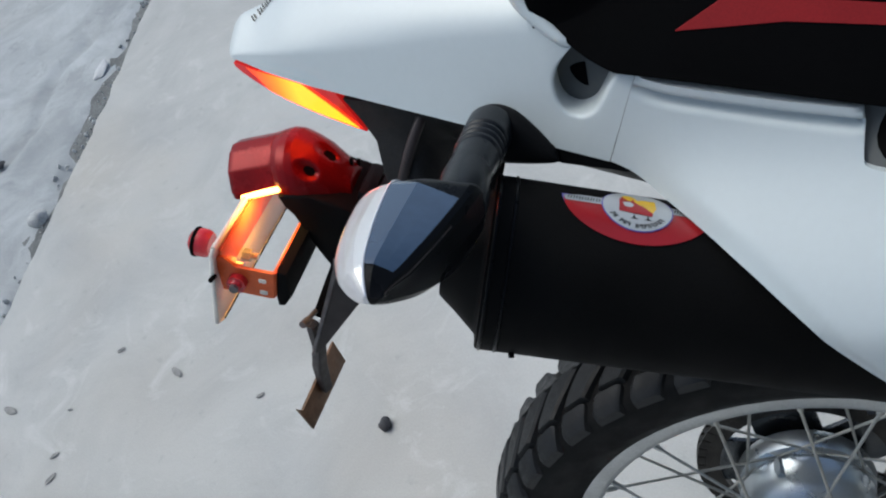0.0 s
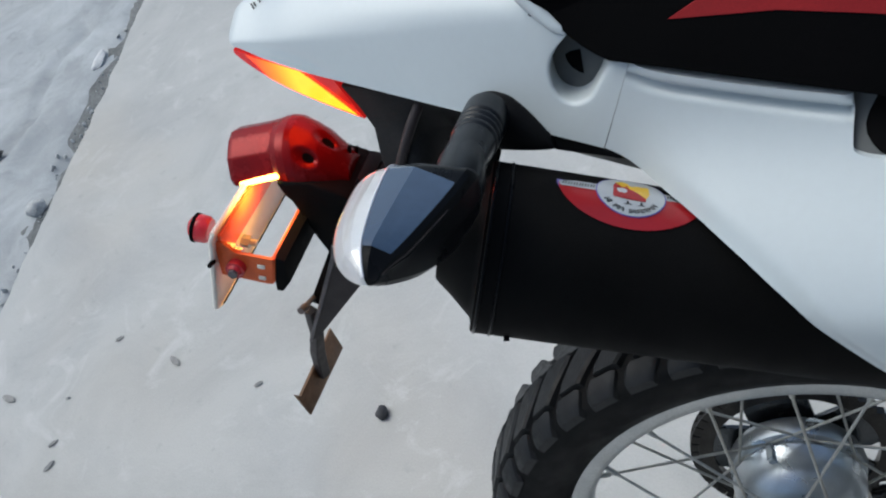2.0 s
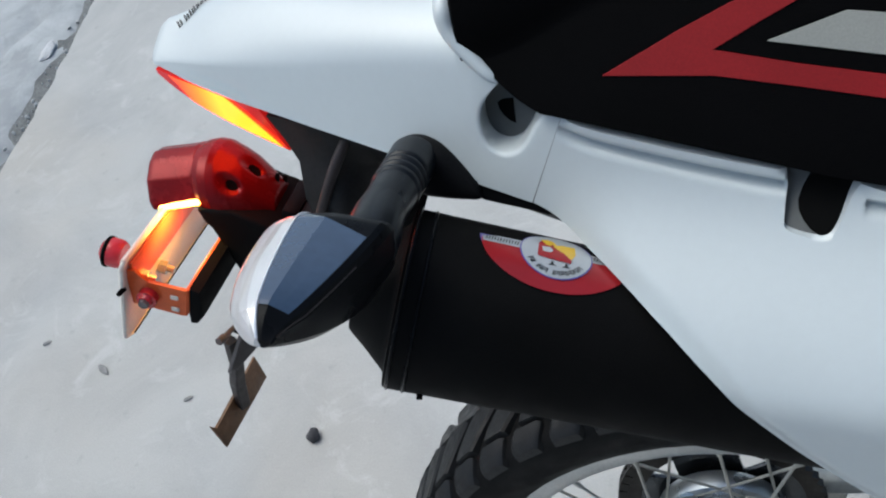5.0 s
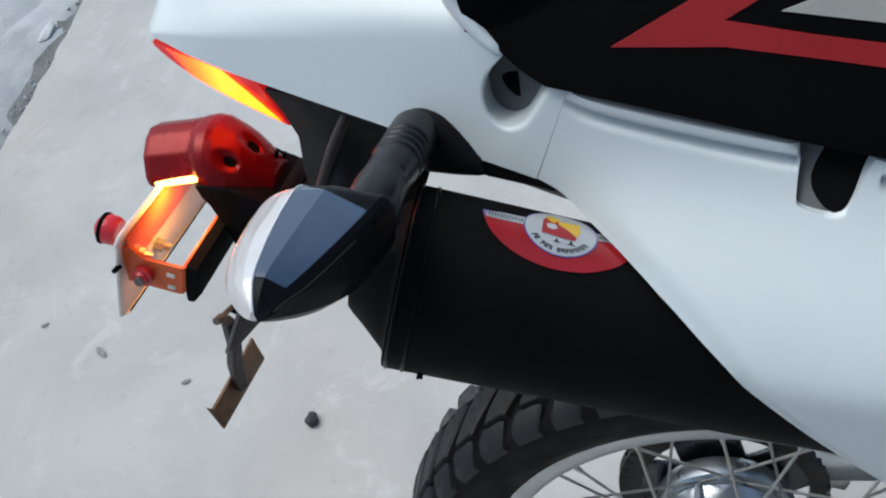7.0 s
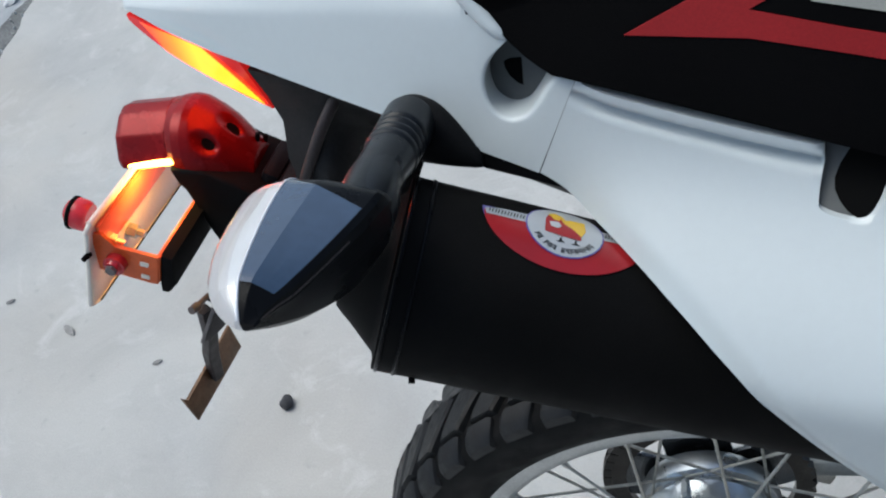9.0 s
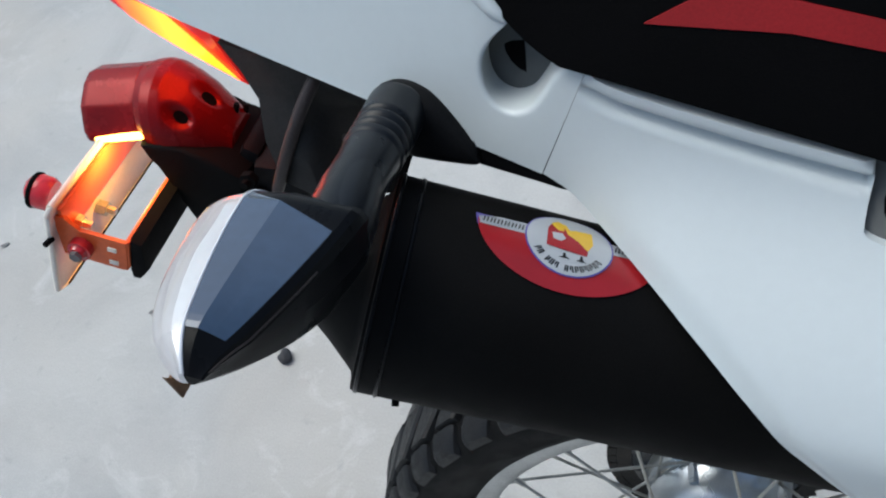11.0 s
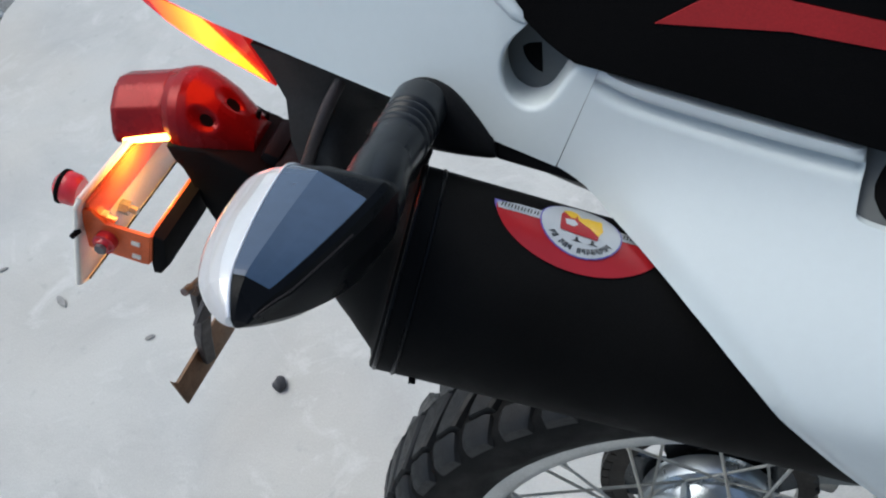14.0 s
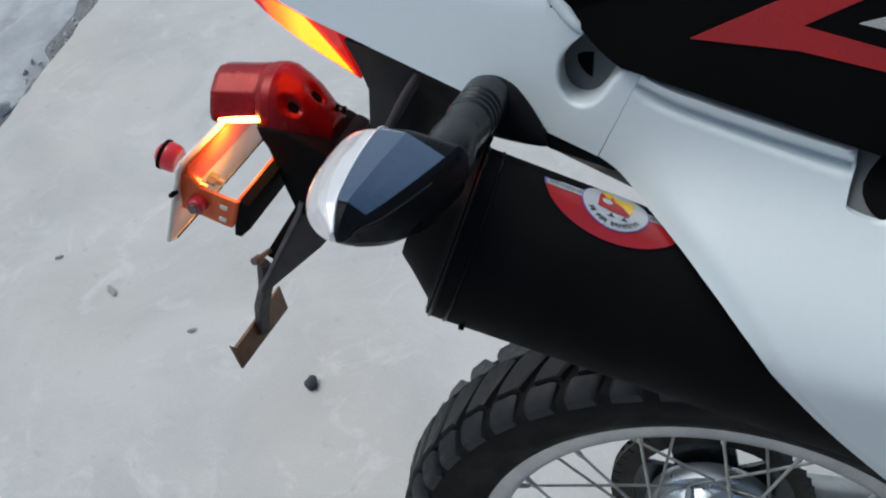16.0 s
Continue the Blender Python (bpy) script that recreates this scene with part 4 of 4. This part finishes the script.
# --- turn signal
def turn_signal():
    inner, outer = -0.1665, -0.2700

    def across(u):
        return inner + (outer - inner) * u

    def edge(u):
        """The line along which the lens meets the housing, seen from above."""
        return -0.1805 - 0.0070 * math.sin(math.pi * (0.08 + 0.84 * u) ** 0.8)

    def top(u):
        return 0.9065 - 0.0290 * max(0.0, 1 - u / 0.26) ** 2.2 - 0.0100 * max(0.0, (u - 0.80) / 0.20) ** 2.2

    def bottom(u):
        return 0.8545 + 0.0080 * max(0.0, 1 - u / 0.25) ** 2 + 0.0375 * max(0.0, (u - 0.35) / 0.65) ** 1.7

    def reach(u):
        """How far the crease stands ahead of the lens line."""
        return 0.0035 + 0.0375 * max(0.0, 1 - ((u - 0.22) / 0.79) ** 1.45) if u > 0.22 else 0.0410 - 0.016 * (1 - u / 0.22) ** 2

    rows, lens_rows = [], []
    steps = [0.5 - 0.5 * math.cos(math.pi * (0.02 + 0.96 * k / 44)) for k in range(45)]
    for u in steps:
        y, x, t, b, r = across(u), edge(u), top(u), bottom(u), reach(u)
        soft = min(1.0, (t - b) / 0.030)
        ring = [(0.0, t), (0.38 * r, t - 0.0010 * soft), (0.69 * r, t - 0.00475 * soft), (r, t - 0.0085 * soft), (1.035 * r + 0.0012, t - 0.0105 * soft), (1.06 * r + 0.0018, t - 0.0145 * soft),
                (1.05 * r + 0.0012, t + (b - t) * 0.52), (0.97 * r, t + (b - t) * 0.72), (0.80 * r, t + (b - t) * 0.88), (0.52 * r, t + (b - t) * 0.975), (0.22 * r, b), (0.0, b + 0.001)]
        rows.append([Vector((x + dx, y, z)) for dx, z in ring])
        back = 0.0020 + 0.0280 * max(0.0, 1 - abs((u - 0.36) / 0.645) ** 2.3) ** 0.75
        mid, half = (t + b) / 2, (t - b) / 2 - 0.0006
        lens_rows.append([Vector((x - back * math.sin(math.pi * j / 16) ** 0.8, y, mid + half * math.cos(math.pi * j / 16))) for j in range(17)])
    body = part("turn_signal", loft(rows), HOUSING, bike, "glossy black turn signal with a clear lens", sharp=14)
    # bright faceted upper face, the sky's reflection put into its blue, cut off slantwise at its inner end
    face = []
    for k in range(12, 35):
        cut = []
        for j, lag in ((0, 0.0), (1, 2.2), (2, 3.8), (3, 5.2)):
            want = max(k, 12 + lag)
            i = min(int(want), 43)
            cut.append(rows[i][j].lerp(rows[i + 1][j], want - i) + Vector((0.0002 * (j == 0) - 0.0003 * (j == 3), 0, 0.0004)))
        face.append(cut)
    part("sky_face", loft(face, closed=False), SKY_GLOSS, body, "glossy black faceted upper face, sky reflection painted blue", sharp=2)

    def closed(rings):
        first, last = rings[0], rings[-1]
        a, b = (first[0] + first[-1]) / 2, (last[0] + last[-1]) / 2
        return [[a + (p - a) * 0.03 for p in first], *rings, [b + (p - b) * 0.03 for p in last]]
    # the lens is a thin clear shell over a faceted silver bowl
    shell = bmesh.new()
    inside = []
    for ring in lens_rows:
        mid = (ring[0] + ring[-1]) / 2
        inside.append([mid.lerp(p, 0.91) for p in ring])
    loft(closed(lens_rows), False, False, shell)
    loft(closed(inside), False, False, shell)
    part("lens", shell, LENS, body, "clear plastic signal lens").visible_shadow = False
    bowl = []
    for k in range(2, 43, 4):
        ring = lens_rows[k]
        mid = (ring[0] + ring[-1]) / 2
        bowl.append([mid + Vector(((ring[j].x - mid.x) * (0.60 if k < 20 else 0.72 if k < 36 else 0.5), 0, (ring[j].z - mid.z) * 0.90)) for j in range(0, 17, 2)])
    part("reflector", loft(closed(bowl), closed=False), REFLECTOR, body, "silvered faceted reflector behind the lens", sharp=6)
    rim = [ring[0] + Vector((-0.0004, 0, 0.0003)) for ring in rows[2:-1]]
    part("lens_rim", tube(rim, 0.0007, 8), REFLECTOR, body, "pale moulded rim of the lens")
    # thin paler rod paints the glint along the housing's crease
    low = [rows[k][4].lerp(rows[k][5], 0.6) + Vector((0.0002, 0, 0)) for k in range(22, 41)]
    part("crease", tube(low, 0.0004, 6), EDGE, body)

    # ribbed rubber stalk with a collar, and the lug along the cowl
    a, b = Vector((-0.1580, -0.086, 0.8725)), Vector((-0.1575, -0.198, 0.8880))
    way = (b - a)
    pts, rad = [], []
    for k in range(141):
        t = k / 140
        pts.append(a + way * t)
        r = 0.0150 - 0.0013 * t - 0.0010 * step(0.395, 0.405, t) - 0.0018 * (1 - step(0.0, 0.02, t))
        for groove in (0.225, 0.285, 0.345):
            r -= 0.0022 * math.exp(-((t - groove) / 0.012) ** 2)
        rad.append(r)
    part("stalk", tube(pts, rad, 28), STALK, body, "ribbed black rubber signal stalk")
    # neck that spreads from the stalk into the housing
    neck = []
    for t, ru, rv, drop in ((0.60, 0.0128, 0.0128, 0.0), (0.68, 0.0134, 0.0130, 0.0), (0.76, 0.0142, 0.0134, 0.0006), (0.84, 0.0150, 0.0138, 0.0014), (0.92, 0.0152, 0.0140, 0.0024)):
        neck.append(circle(a + way * t + Vector((0.0010 * (t > 0.75), 0, -drop)), (1, 0, 0), (0, 0.16, 0.99), ru, rv, 28, 2.3))
    part("neck", loft(neck), STALK, body)
    rings = []
    for x, low_z, deep in ((-0.168, 0.854, 0.006), (-0.166, 0.848, 0.010), (-0.160, 0.8456, 0.012), (-0.140, 0.8454, 0.012), (-0.1215, 0.8450, 0.012), (-0.1195, 0.8442, 0.010), (-0.1190, 0.8432, 0.005), (-0.104, 0.8414, 0.004), (-0.089, 0.8396, 0.003), (-0.0795, 0.8383, 0.003), (-0.0765, 0.8384, 0.002)):
        high = max(low_edge(x) + 0.003, 0.8475)
        c = Vector((x, side(x, low_edge(x)) + 0.0055 - 0.0015 * (deep < 0.006), (low_z + high) / 2))
        rings.append(circle(c, (0, 1, 0), (0, 0.25, 1), 0.6 * deep, (high - low_z) / 2, 20, 4.5))
    part("lug", loft(rings), BLACK, body, "black plastic signal mount")
    # shoulder from the stalk's foot out over the cowl
    marks = ((-0.1690, 0.858, 0.8790, 0.012), (-0.1580, 0.8495, 0.8840, 0.013), (-0.1450, 0.8480, 0.8815, 0.010), (-0.1370, 0.8470, 0.8755, 0.0075), (-0.1290, 0.8465, 0.8665, 0.005), (-0.1225, 0.8465, 0.8580, 0.0035), (-0.1195, 0.8470, 0.8520, 0.0015))
    fine = []
    for p, q in zip(marks, marks[1:]):
        fine += [[c + (d - c) * k / 6 for c, d in zip(p, q)] for k in range(6)]
    fine.append(list(marks[-1]))
    rings = []
    for k in range(len(fine)):
        around = fine[max(0, k - 3, 2 * k - len(fine) + 1):min(k, 3, len(fine) - 1 - k) + k + 1] if 0 < k < len(fine) - 1 else [fine[k]]
        x, low_z, high, proud = [sum(c) / len(around) for c in zip(*around)]
        z = (low_z + high) / 2
        c = Vector((x, side(x, z) - proud / 2 + 0.002, z))
        rings.append(circle(c, (0, 1, 0), (0, 0.30, 1), proud / 2 + 0.004, (high - low_z) / 2, 20, 2.8))
    part("shoulder", loft(rings), BLACK, body)


# --- plate lamp
def plate_lamp():
    mid = 0.020

    def hood(x):
        """Roof height, half width and lower edge of the hood at x."""
        marks = ((-0.3690, 0.8405, 0.0345, 0.8060), (-0.3630, 0.8412, 0.0385, 0.8045), (-0.3560, 0.8412, 0.0400, 0.8020), (-0.3500, 0.8392, 0.0395, 0.8000), (-0.3420, 0.8325, 0.0372, 0.7970), (-0.3330, 0.8240, 0.0325, 0.7935),
                 (-0.3250, 0.8115, 0.0270, 0.7900), (-0.3176, 0.7980, 0.0215, 0.7865), (-0.3160, 0.7950, 0.0205, 0.7860))
        for p, q in zip(marks, marks[1:]):
            if x <= q[0] or q is marks[-1]:
                f = (x - p[0]) / (q[0] - p[0])
                return [c + (d - c) * f for c, d in zip(p[1:], q[1:])]

    # moulded screw wells: place, angle, radius and depth
    WELLS = ((-0.3305, radians(87), 0.0064, 0.0055), (-0.3405, radians(42), 0.0078, 0.0052))

    def skin(x, angle, lift=0.0):
        """A point on the hood; the angle runs from the near edge over the roof to the far one."""
        z1, w, z0 = hood(x)
        c, n = math.cos(angle), math.sin(angle)
        for spot, where, r, deep in WELLS:
            far = math.hypot((x - spot) / 1.25, (angle - where) * 0.026) / r
            lift -= deep * (1 - step(0.25, 1.0, far))
        return Vector((x, mid - (w + lift) * (1.0 if c > 0 else 0.80) * math.copysign(abs(c) ** 0.84, c), z0 + (z1 - z0 + lift) * abs(n) ** 0.92))
    rings = []
    for k in range(66):
        x = -0.3690 + 0.0530 * k / 65
        arch = [skin(x, math.pi * j / 80) for j in range(81)]
        low = hood(x)[2] - 0.004
        rings.append(arch + [Vector((x, arch[-1].y, low)), Vector((x, arch[0].y, low))])
    body = part("plate_lamp", loft(rings), MAROON, bike, "dark red lacquered plate lamp housing", sharp=32)
    near = ((0.0, 0.8412), (-0.0110, 0.8384), (-0.0252, 0.8290), (-0.0345, 0.8130), (-0.0350, 0.8075), (-0.0290, 0.8040), (-0.0120, 0.8010))

    def face(x, grow):
        half = [Vector((x, mid + dy * grow, 0.8215 + (z - 0.8215) * grow)) for dy, z in near]
        return half + [Vector((p.x, 2 * mid - p.y, p.z)) for p in half[:0:-1]]
    box = loft([face(x, g) for x, g in ((-0.4140, 0.62), (-0.4132, 0.80), (-0.4115, 0.92), (-0.4085, 0.98), (-0.4045, 1.0), (-0.3655, 1.0))])
    ridges = [e for e in box.edges if abs(e.verts[0].co.x - e.verts[1].co.x) > 0.02]
    bmesh.ops.bevel(box, geom=ridges, offset=0.0022, segments=3, affect="EDGES", profile=0.5)
    part("box", box, MAROON, body, "faceted dark red end of the lamp", sharp=20)
    ring = loft([face(x, g) for x, g in ((-0.3725, 0.99), (-0.3722, 1.012), (-0.3706, 1.012), (-0.3702, 0.99))], caps=False)
    part("seam", ring, MAROON, body)
    strip = tube([(LAMP_A[0] - 0.002, LAMP_A[1], LAMP_A[2]), LAMP_A, LAMP_B, (LAMP_B[0] + 0.002, LAMP_B[1], LAMP_B[2])], [0.0012, 0.0025, 0.0025, 0.0012], 12, power=2.4)
    part("lamp_strip", strip, LED, body, "glowing amber lamp strip")
    # shield added behind the strip to keep its glow off the hood
    shield = block(((LAMP_A[0] + LAMP_B[0]) / 2, LAMP_A[1] + 0.0046, LAMP_A[2] + 0.0020), (0.042, 0.0085, 0.0014), (-40, 0, 0), 0.0004)
    part("glow_shield", shield, MAROON, body)
    # what the lamp throws down on the plate
    beam = bpy.data.lights.new("plate_lamp_beam", "AREA")
    beam.shape, beam.size, beam.size_y, beam.spread = "RECTANGLE", 0.036, 0.005, radians(178)
    beam.energy, beam.color = 0.22, (1.0, 0.46, 0.09)
    lit = (Vector(LAMP_A) + Vector(LAMP_B)) / 2 + Vector((0.006, -0.002, -0.0045))
    new("plate_lamp_beam", beam).matrix_world = bike.matrix_world @ look(lit, lit + Vector((-0.50, 0.0, -0.80)))
    for (spot, angle, _, _), r in zip(WELLS, (0.0047, 0.0040)):
        c = skin(spot, angle)
        along = (skin(spot + 0.010, angle) - skin(spot - 0.010, angle)).normalized()
        across = (skin(spot, angle + 0.4) - skin(spot, angle - 0.4)).normalized()
        n = across.cross(along).normalized()
        n = n if n.z > 0 else -n
        # the disc's black paints the shade at the well's bottom
        part("screw_well", loft([circle(c + n * d, along, across, r * 1.2 * q, r * q, 22) for d, q in ((0.0004, 0.3), (0.0009, 1.0), (-0.003, 0.8))]), HOLE, body, "black disc painting the shade in a screw well")
    for spot, angle in ((-0.3190, 104), (-0.3172, 138)):
        c = skin(spot, radians(angle))
        part("screw", tube([c - Vector((0.001, 0, 0.002)), c + Vector((0.0022, 0.001, 0.0045))], [0.0022, 0.0017], 8), PIPE, body, "dark screw end")
    flange = block((-0.3140, mid, 0.768), (0.014, 0.046, 0.044), (0, 32, 0), 0.005)
    part("flange", flange, BLACK, body, "black rubber mounting flange")
    # black bracket; its raised upper part paints the hood's shaded lower side
    chin = prism([Vector((x, -0.0215, z)) for x, z in CHIN], (0.010, 0.070, -0.006), 0.004)
    part("chin", chin, PIPE, body, "black lower lamp bracket that also paints the hood's shaded side")


# --- number plate, its frame and hanger
def number_plate():
    top, low = Vector((-0.3985, 0, 0.808)), Vector((-0.4310, 0, 0.735))
    up = (top - low)
    n = Vector((up.z, 0, -up.x)).normalized()
    y0, y1 = -0.0865, 0.086
    shape = []
    for y, f in ((y0 + 0.004, 1), (y1 - 0.004, 1), (y1, 0.95), (y1, 0.05), (y1 - 0.004, 0), (y0 + 0.010, 0), (y0, 0.06), (y0, 0.95)):
        p = low + up * f
        shape.append(Vector((p.x, y, p.z)))
    plate = part("number_plate", prism(shape, n * -0.0022, 0.0007), PLATE, bike, "pale metal number plate seen from behind")
    rim = tube([p - n * 0.0011 for p in shape + shape[:1]], 0.0021, 8)
    part("plate_rim", rim, PLATE_EDGE, plate, "raised pale plate rim")
    frame_bars = part("plate_frame", prism([Vector((x, -0.081, z)) for x, z in ((-0.404, 0.800), (-0.396, 0.7985), (-0.391, 0.787), (-0.362, 0.7765), (-0.3725, 0.7525), (-0.376, 0.7535), (-0.412, 0.7685))], (0, 0.003, 0), 0.0007), ORANGE, bike, "orange anodised plate frame")
    cross = block((-0.3675, 0.000, 0.7650), (0.0030, 0.160, 0.024), (0, 23.6, 0), 0.0008)
    part("cross_bar", cross, ORANGE, frame_bars)
    shelf = block((-0.4035, 0.000, 0.7905), (0.0024, 0.158, 0.030), (0, 24, 0), 0.0006)
    part("back_strip", shelf, ORANGE, frame_bars)
    far = prism([Vector((x, 0.079, z)) for x, z in ((-0.404, 0.800), (-0.396, 0.7985), (-0.391, 0.787), (-0.362, 0.7765), (-0.3725, 0.7525), (-0.376, 0.7535), (-0.412, 0.7685))], (0, 0.003, 0), 0.0007)
    part("side_arm", far, ORANGE, frame_bars)
    for x, z in ((-0.3745, 0.7715), (-0.3785, 0.7605)):
        part("slot", block((x, -0.0815, z), (0.006, 0.0015, 0.0035), (0, 22, 0), 0.0005), PLATE_EDGE, frame_bars)
    bolt = tube([(-0.3945, -0.081, 0.775), (-0.3945, -0.087, 0.775), (-0.3945, -0.0872, 0.775), (-0.3945, -0.090, 0.775)], [0.0078, 0.0078, 0.0062, 0.0050], 14)
    part("bolt", bolt, REDCAP, frame_bars, "red capped bolt")
    part("bolt_head", tube([(-0.3945, -0.0895, 0.775), (-0.3945, -0.0925, 0.775)], [0.0042, 0.0038], 6), GREYED, frame_bars, "grey hexagon bolt head")
    for y, f in ((-0.062, 0.62), (-0.030, 0.40)):
        p = low + up * f + n * 0.001
        stud = tube([Vector((p.x, y, p.z)) , Vector((p.x, y, p.z)) + n * 0.007, Vector((p.x, y, p.z)) + n * 0.0071, Vector((p.x, y, p.z)) + n * 0.013], [0.0055, 0.0055, 0.003, 0.003], 6)
        part("nut", stud, STEEL, plate)
    # round red cap on the front of the plate
    c = Vector((-0.423, -0.052, 0.7925))
    rings = []
    for d, r in ((0.0, 0.0095), (0.003, 0.0115), (0.010, 0.0120), (0.015, 0.0105), (0.018, 0.007), (0.019, 0.002)):
        rings.append(circle(c - n * d, (0, 1, 0), up.normalized(), r, count=20))
    part("cap", loft(rings), REDCAP, plate, "round red plastic plate cap")
    part("cap_ring", loft([circle(c - n * d, (0, 1, 0), up.normalized(), r, count=20) for d, r in ((0.011, 0.0122), (0.012, 0.0126), (0.014, 0.0122), (0.0145, 0.0112))], caps=False), HOLE, plate)
    small = tube([Vector((-0.4075, -0.0865, 0.787)), Vector((-0.4090, -0.0935, 0.787))], [0.0022, 0.0018], 8)
    # thin dark line along the plate's lower edge
    low_line = tube([low + n * 0.0018 + up * 0.03 + Vector((0, y, 0)) for y in (-0.078, 0.0, 0.082)], 0.0007, 8)
    part("low_line", low_line, HOLE, plate)
    part("tab", small, HOLE, plate)
    pad = prism([Vector((x, -0.079, z)) for x, z in ((-0.3725, 0.7520), (-0.3612, 0.7765), (-0.3545, 0.7720), (-0.3605, 0.749), (-0.3690, 0.742), (-0.3745, 0.7435))], (0, 0.150, 0), 0.003)
    part("pad", pad, PIPE, frame_bars, "black rubber pad")


def plate_hanger():
    stay = prism([Vector((x, -0.020, z)) for x, z in ((-0.342, 0.742), (-0.3475, 0.728), (-0.4105, 0.6345), (-0.4035, 0.6350), (-0.336, 0.6935), (-0.312, 0.720))], (0, 0.004, 0), 0.0008)
    body = part("plate_hanger", stay, EDGE, bike, "black steel plate hanger ending in a bare strip")
    # thin grey rod paints the highlight on the stay's bevelled edge
    part("flange", tube([(-0.3430, -0.0215, 0.7400), (-0.3480, -0.0215, 0.7285), (-0.4105, -0.0215, 0.6350)], [0.0022, 0.0022, 0.0016], 8, power=4.0), GREYED, body, "hanger edge, its highlight painted grey")
    twin = prism([Vector((x, y, z)) for x, y, z in ((-0.348, 0.004, 0.740), (-0.336, 0.004, 0.732), (-0.396, -0.004, 0.662), (-0.4035, -0.004, 0.667))], (0.002, 0.006, 0), 0.0008)
    part("inner_stay", twin, PIPE, body)
    link = tube([(-0.402, -0.012, 0.664), (-0.410, -0.008, 0.632), (-0.428, 0.003, 0.598), (-0.440, 0.010, 0.560)], [0.0050, 0.0054, 0.0062, 0.0058], 12, power=5.0)
    part("link", link, EDGE, body, "dark folded link of the hanger")
    stub = tube([(-0.398, -0.004, 0.672), (-0.398, -0.022, 0.677), (-0.398, -0.0222, 0.677), (-0.399, -0.030, 0.679)], [0.0026, 0.0026, 0.0040, 0.0036], 10)
    part("bolt", stub, GREYED, body, "dull grey bolt end")
    strip = prism([Vector((x, y, z)) for x, y, z in ((-0.4395, 0.058, 0.577), (-0.4355, 0.056, 0.550), (-0.4450, -0.032, 0.5455), (-0.4470, -0.036, 0.579), (-0.4445, -0.0325, 0.5725), (-0.4425, 0.0, 0.5745))], (-0.0025, 0, 0.0006), 0.0006)
    part("strip", strip, RUSTY, body, "brown bare steel strip")


FENDER_RIB = ((-0.208, -0.044, 0.878), (-0.2155, -0.052, 0.868), (-0.2235, -0.057, 0.857), (-0.232, -0.062, 0.843), (-0.241, -0.065, 0.827), (-0.250, -0.065, 0.811), (-0.258, -0.064, 0.796))
STICKER = (-0.0940, -0.0030)
LAMP_A, LAMP_B = (-0.4020, -0.0135, 0.8088), (-0.3665, -0.0160, 0.8118)
CHIN = ((-0.3680, 0.8085), (-0.3550, 0.8075), (-0.3400, 0.8020), (-0.3240, 0.7935), (-0.306, 0.778), (-0.312, 0.752), (-0.330, 0.722), (-0.350, 0.727), (-0.356, 0.752), (-0.3540, 0.7780), (-0.3660, 0.7960))
tyre()
wheel()
chain()
swingarm()
muffler()
tail()
side_cover()
seat()
rear_light()
inner_fender()
turn_signal()
plate_lamp()
number_plate()
plate_hanger()


# ---------------------------------------------------------------- litter on the cement
def pebble(name, x, y, size, mat, seed, label, category="pebble", flat=0.7, z=0.0):
    bm = bmesh.new()
    bmesh.ops.create_icosphere(bm, subdivisions=3, radius=size)
    for v in bm.verts:
        k = 1 + 0.35 * noise.noise(v.co / size * 1.1 + Vector((seed, 0, 0))) + 0.12 * noise.noise(v.co / size * 3 + Vector((0, seed, 0)))
        v.co = Vector((v.co.x * k, v.co.y * k, v.co.z * k * flat))
    ob = thing(name, bm, mat, label, category, sharp=35)
    ob.location = (x, y, z + size * flat * 0.72)
    return ob


def leaf(x, y, length, turn, seed):
    bm = bmesh.new()
    rows = []
    for k in range(8):
        t = k / 7
        w = 0.19 * length * math.sin(math.pi * (0.06 + 0.9 * t)) ** 0.8
        h = 0.0016 + 0.0016 * noise.noise((seed, t * 3, 0)) + 0.001 * math.sin(math.pi * t)
        rows.append([Vector((length * (t - 0.5), s * w, h + 0.0012 * abs(s))) for s in (-1, -0.5, 0, 0.5, 1)])
    loft(rows, closed=False, bm=bm)
    made = bmesh.ops.extrude_face_region(bm, geom=bm.faces[:])
    for v in [g for g in made["geom"] if isinstance(g, bmesh.types.BMVert)]:
        v.co.z -= 0.0008
    ob = thing("dry_leaf", bm, DRY_LEAF, "small dry grey-brown leaf lying on cement", "leaf", group="litter on the slab")
    ob.matrix_world = pose(x, y, 0, 0, 0, turn)
    return ob


pebble("pebble", -0.640, 0.379, 0.0115, PEBBLE, 2.0, "small dark pebble lying on the cement slab", flat=0.8)
for x, y, length, turn, seed in ((-1.109, 0.519, 0.034, -38, 1.0), (-0.903, 0.454, 0.018, 30, 2.0), (-1.504, 0.463, 0.040, -20, 3.0), (-1.339, 0.357, 0.022, 40, 4.0),
                                 (-1.327, 0.310, 0.026, 55, 5.0), (-1.268, 0.584, 0.018, 35, 6.0), (-1.344, 0.454, 0.010, 20, 7.0)):
    leaf(x, y, length, turn, seed)
pebble("stone", -1.700, 1.005, 0.026, STONE, 5.0, "pale rounded stone lying in the seam beside the slab", "stone", 0.6, -0.016)
pebble("stone", -1.728, 1.556, 0.032, PALE, 9.0, "pale flat stone lying in the seam beside the slab", "stone", 0.16, -0.010).scale = (0.62, 1.25, 1.0)
pebble("stone", -1.945, 1.235, 0.016, PEBBLE, 12.0, "small dark stone on broken cement", "stone", 0.5, -0.014)
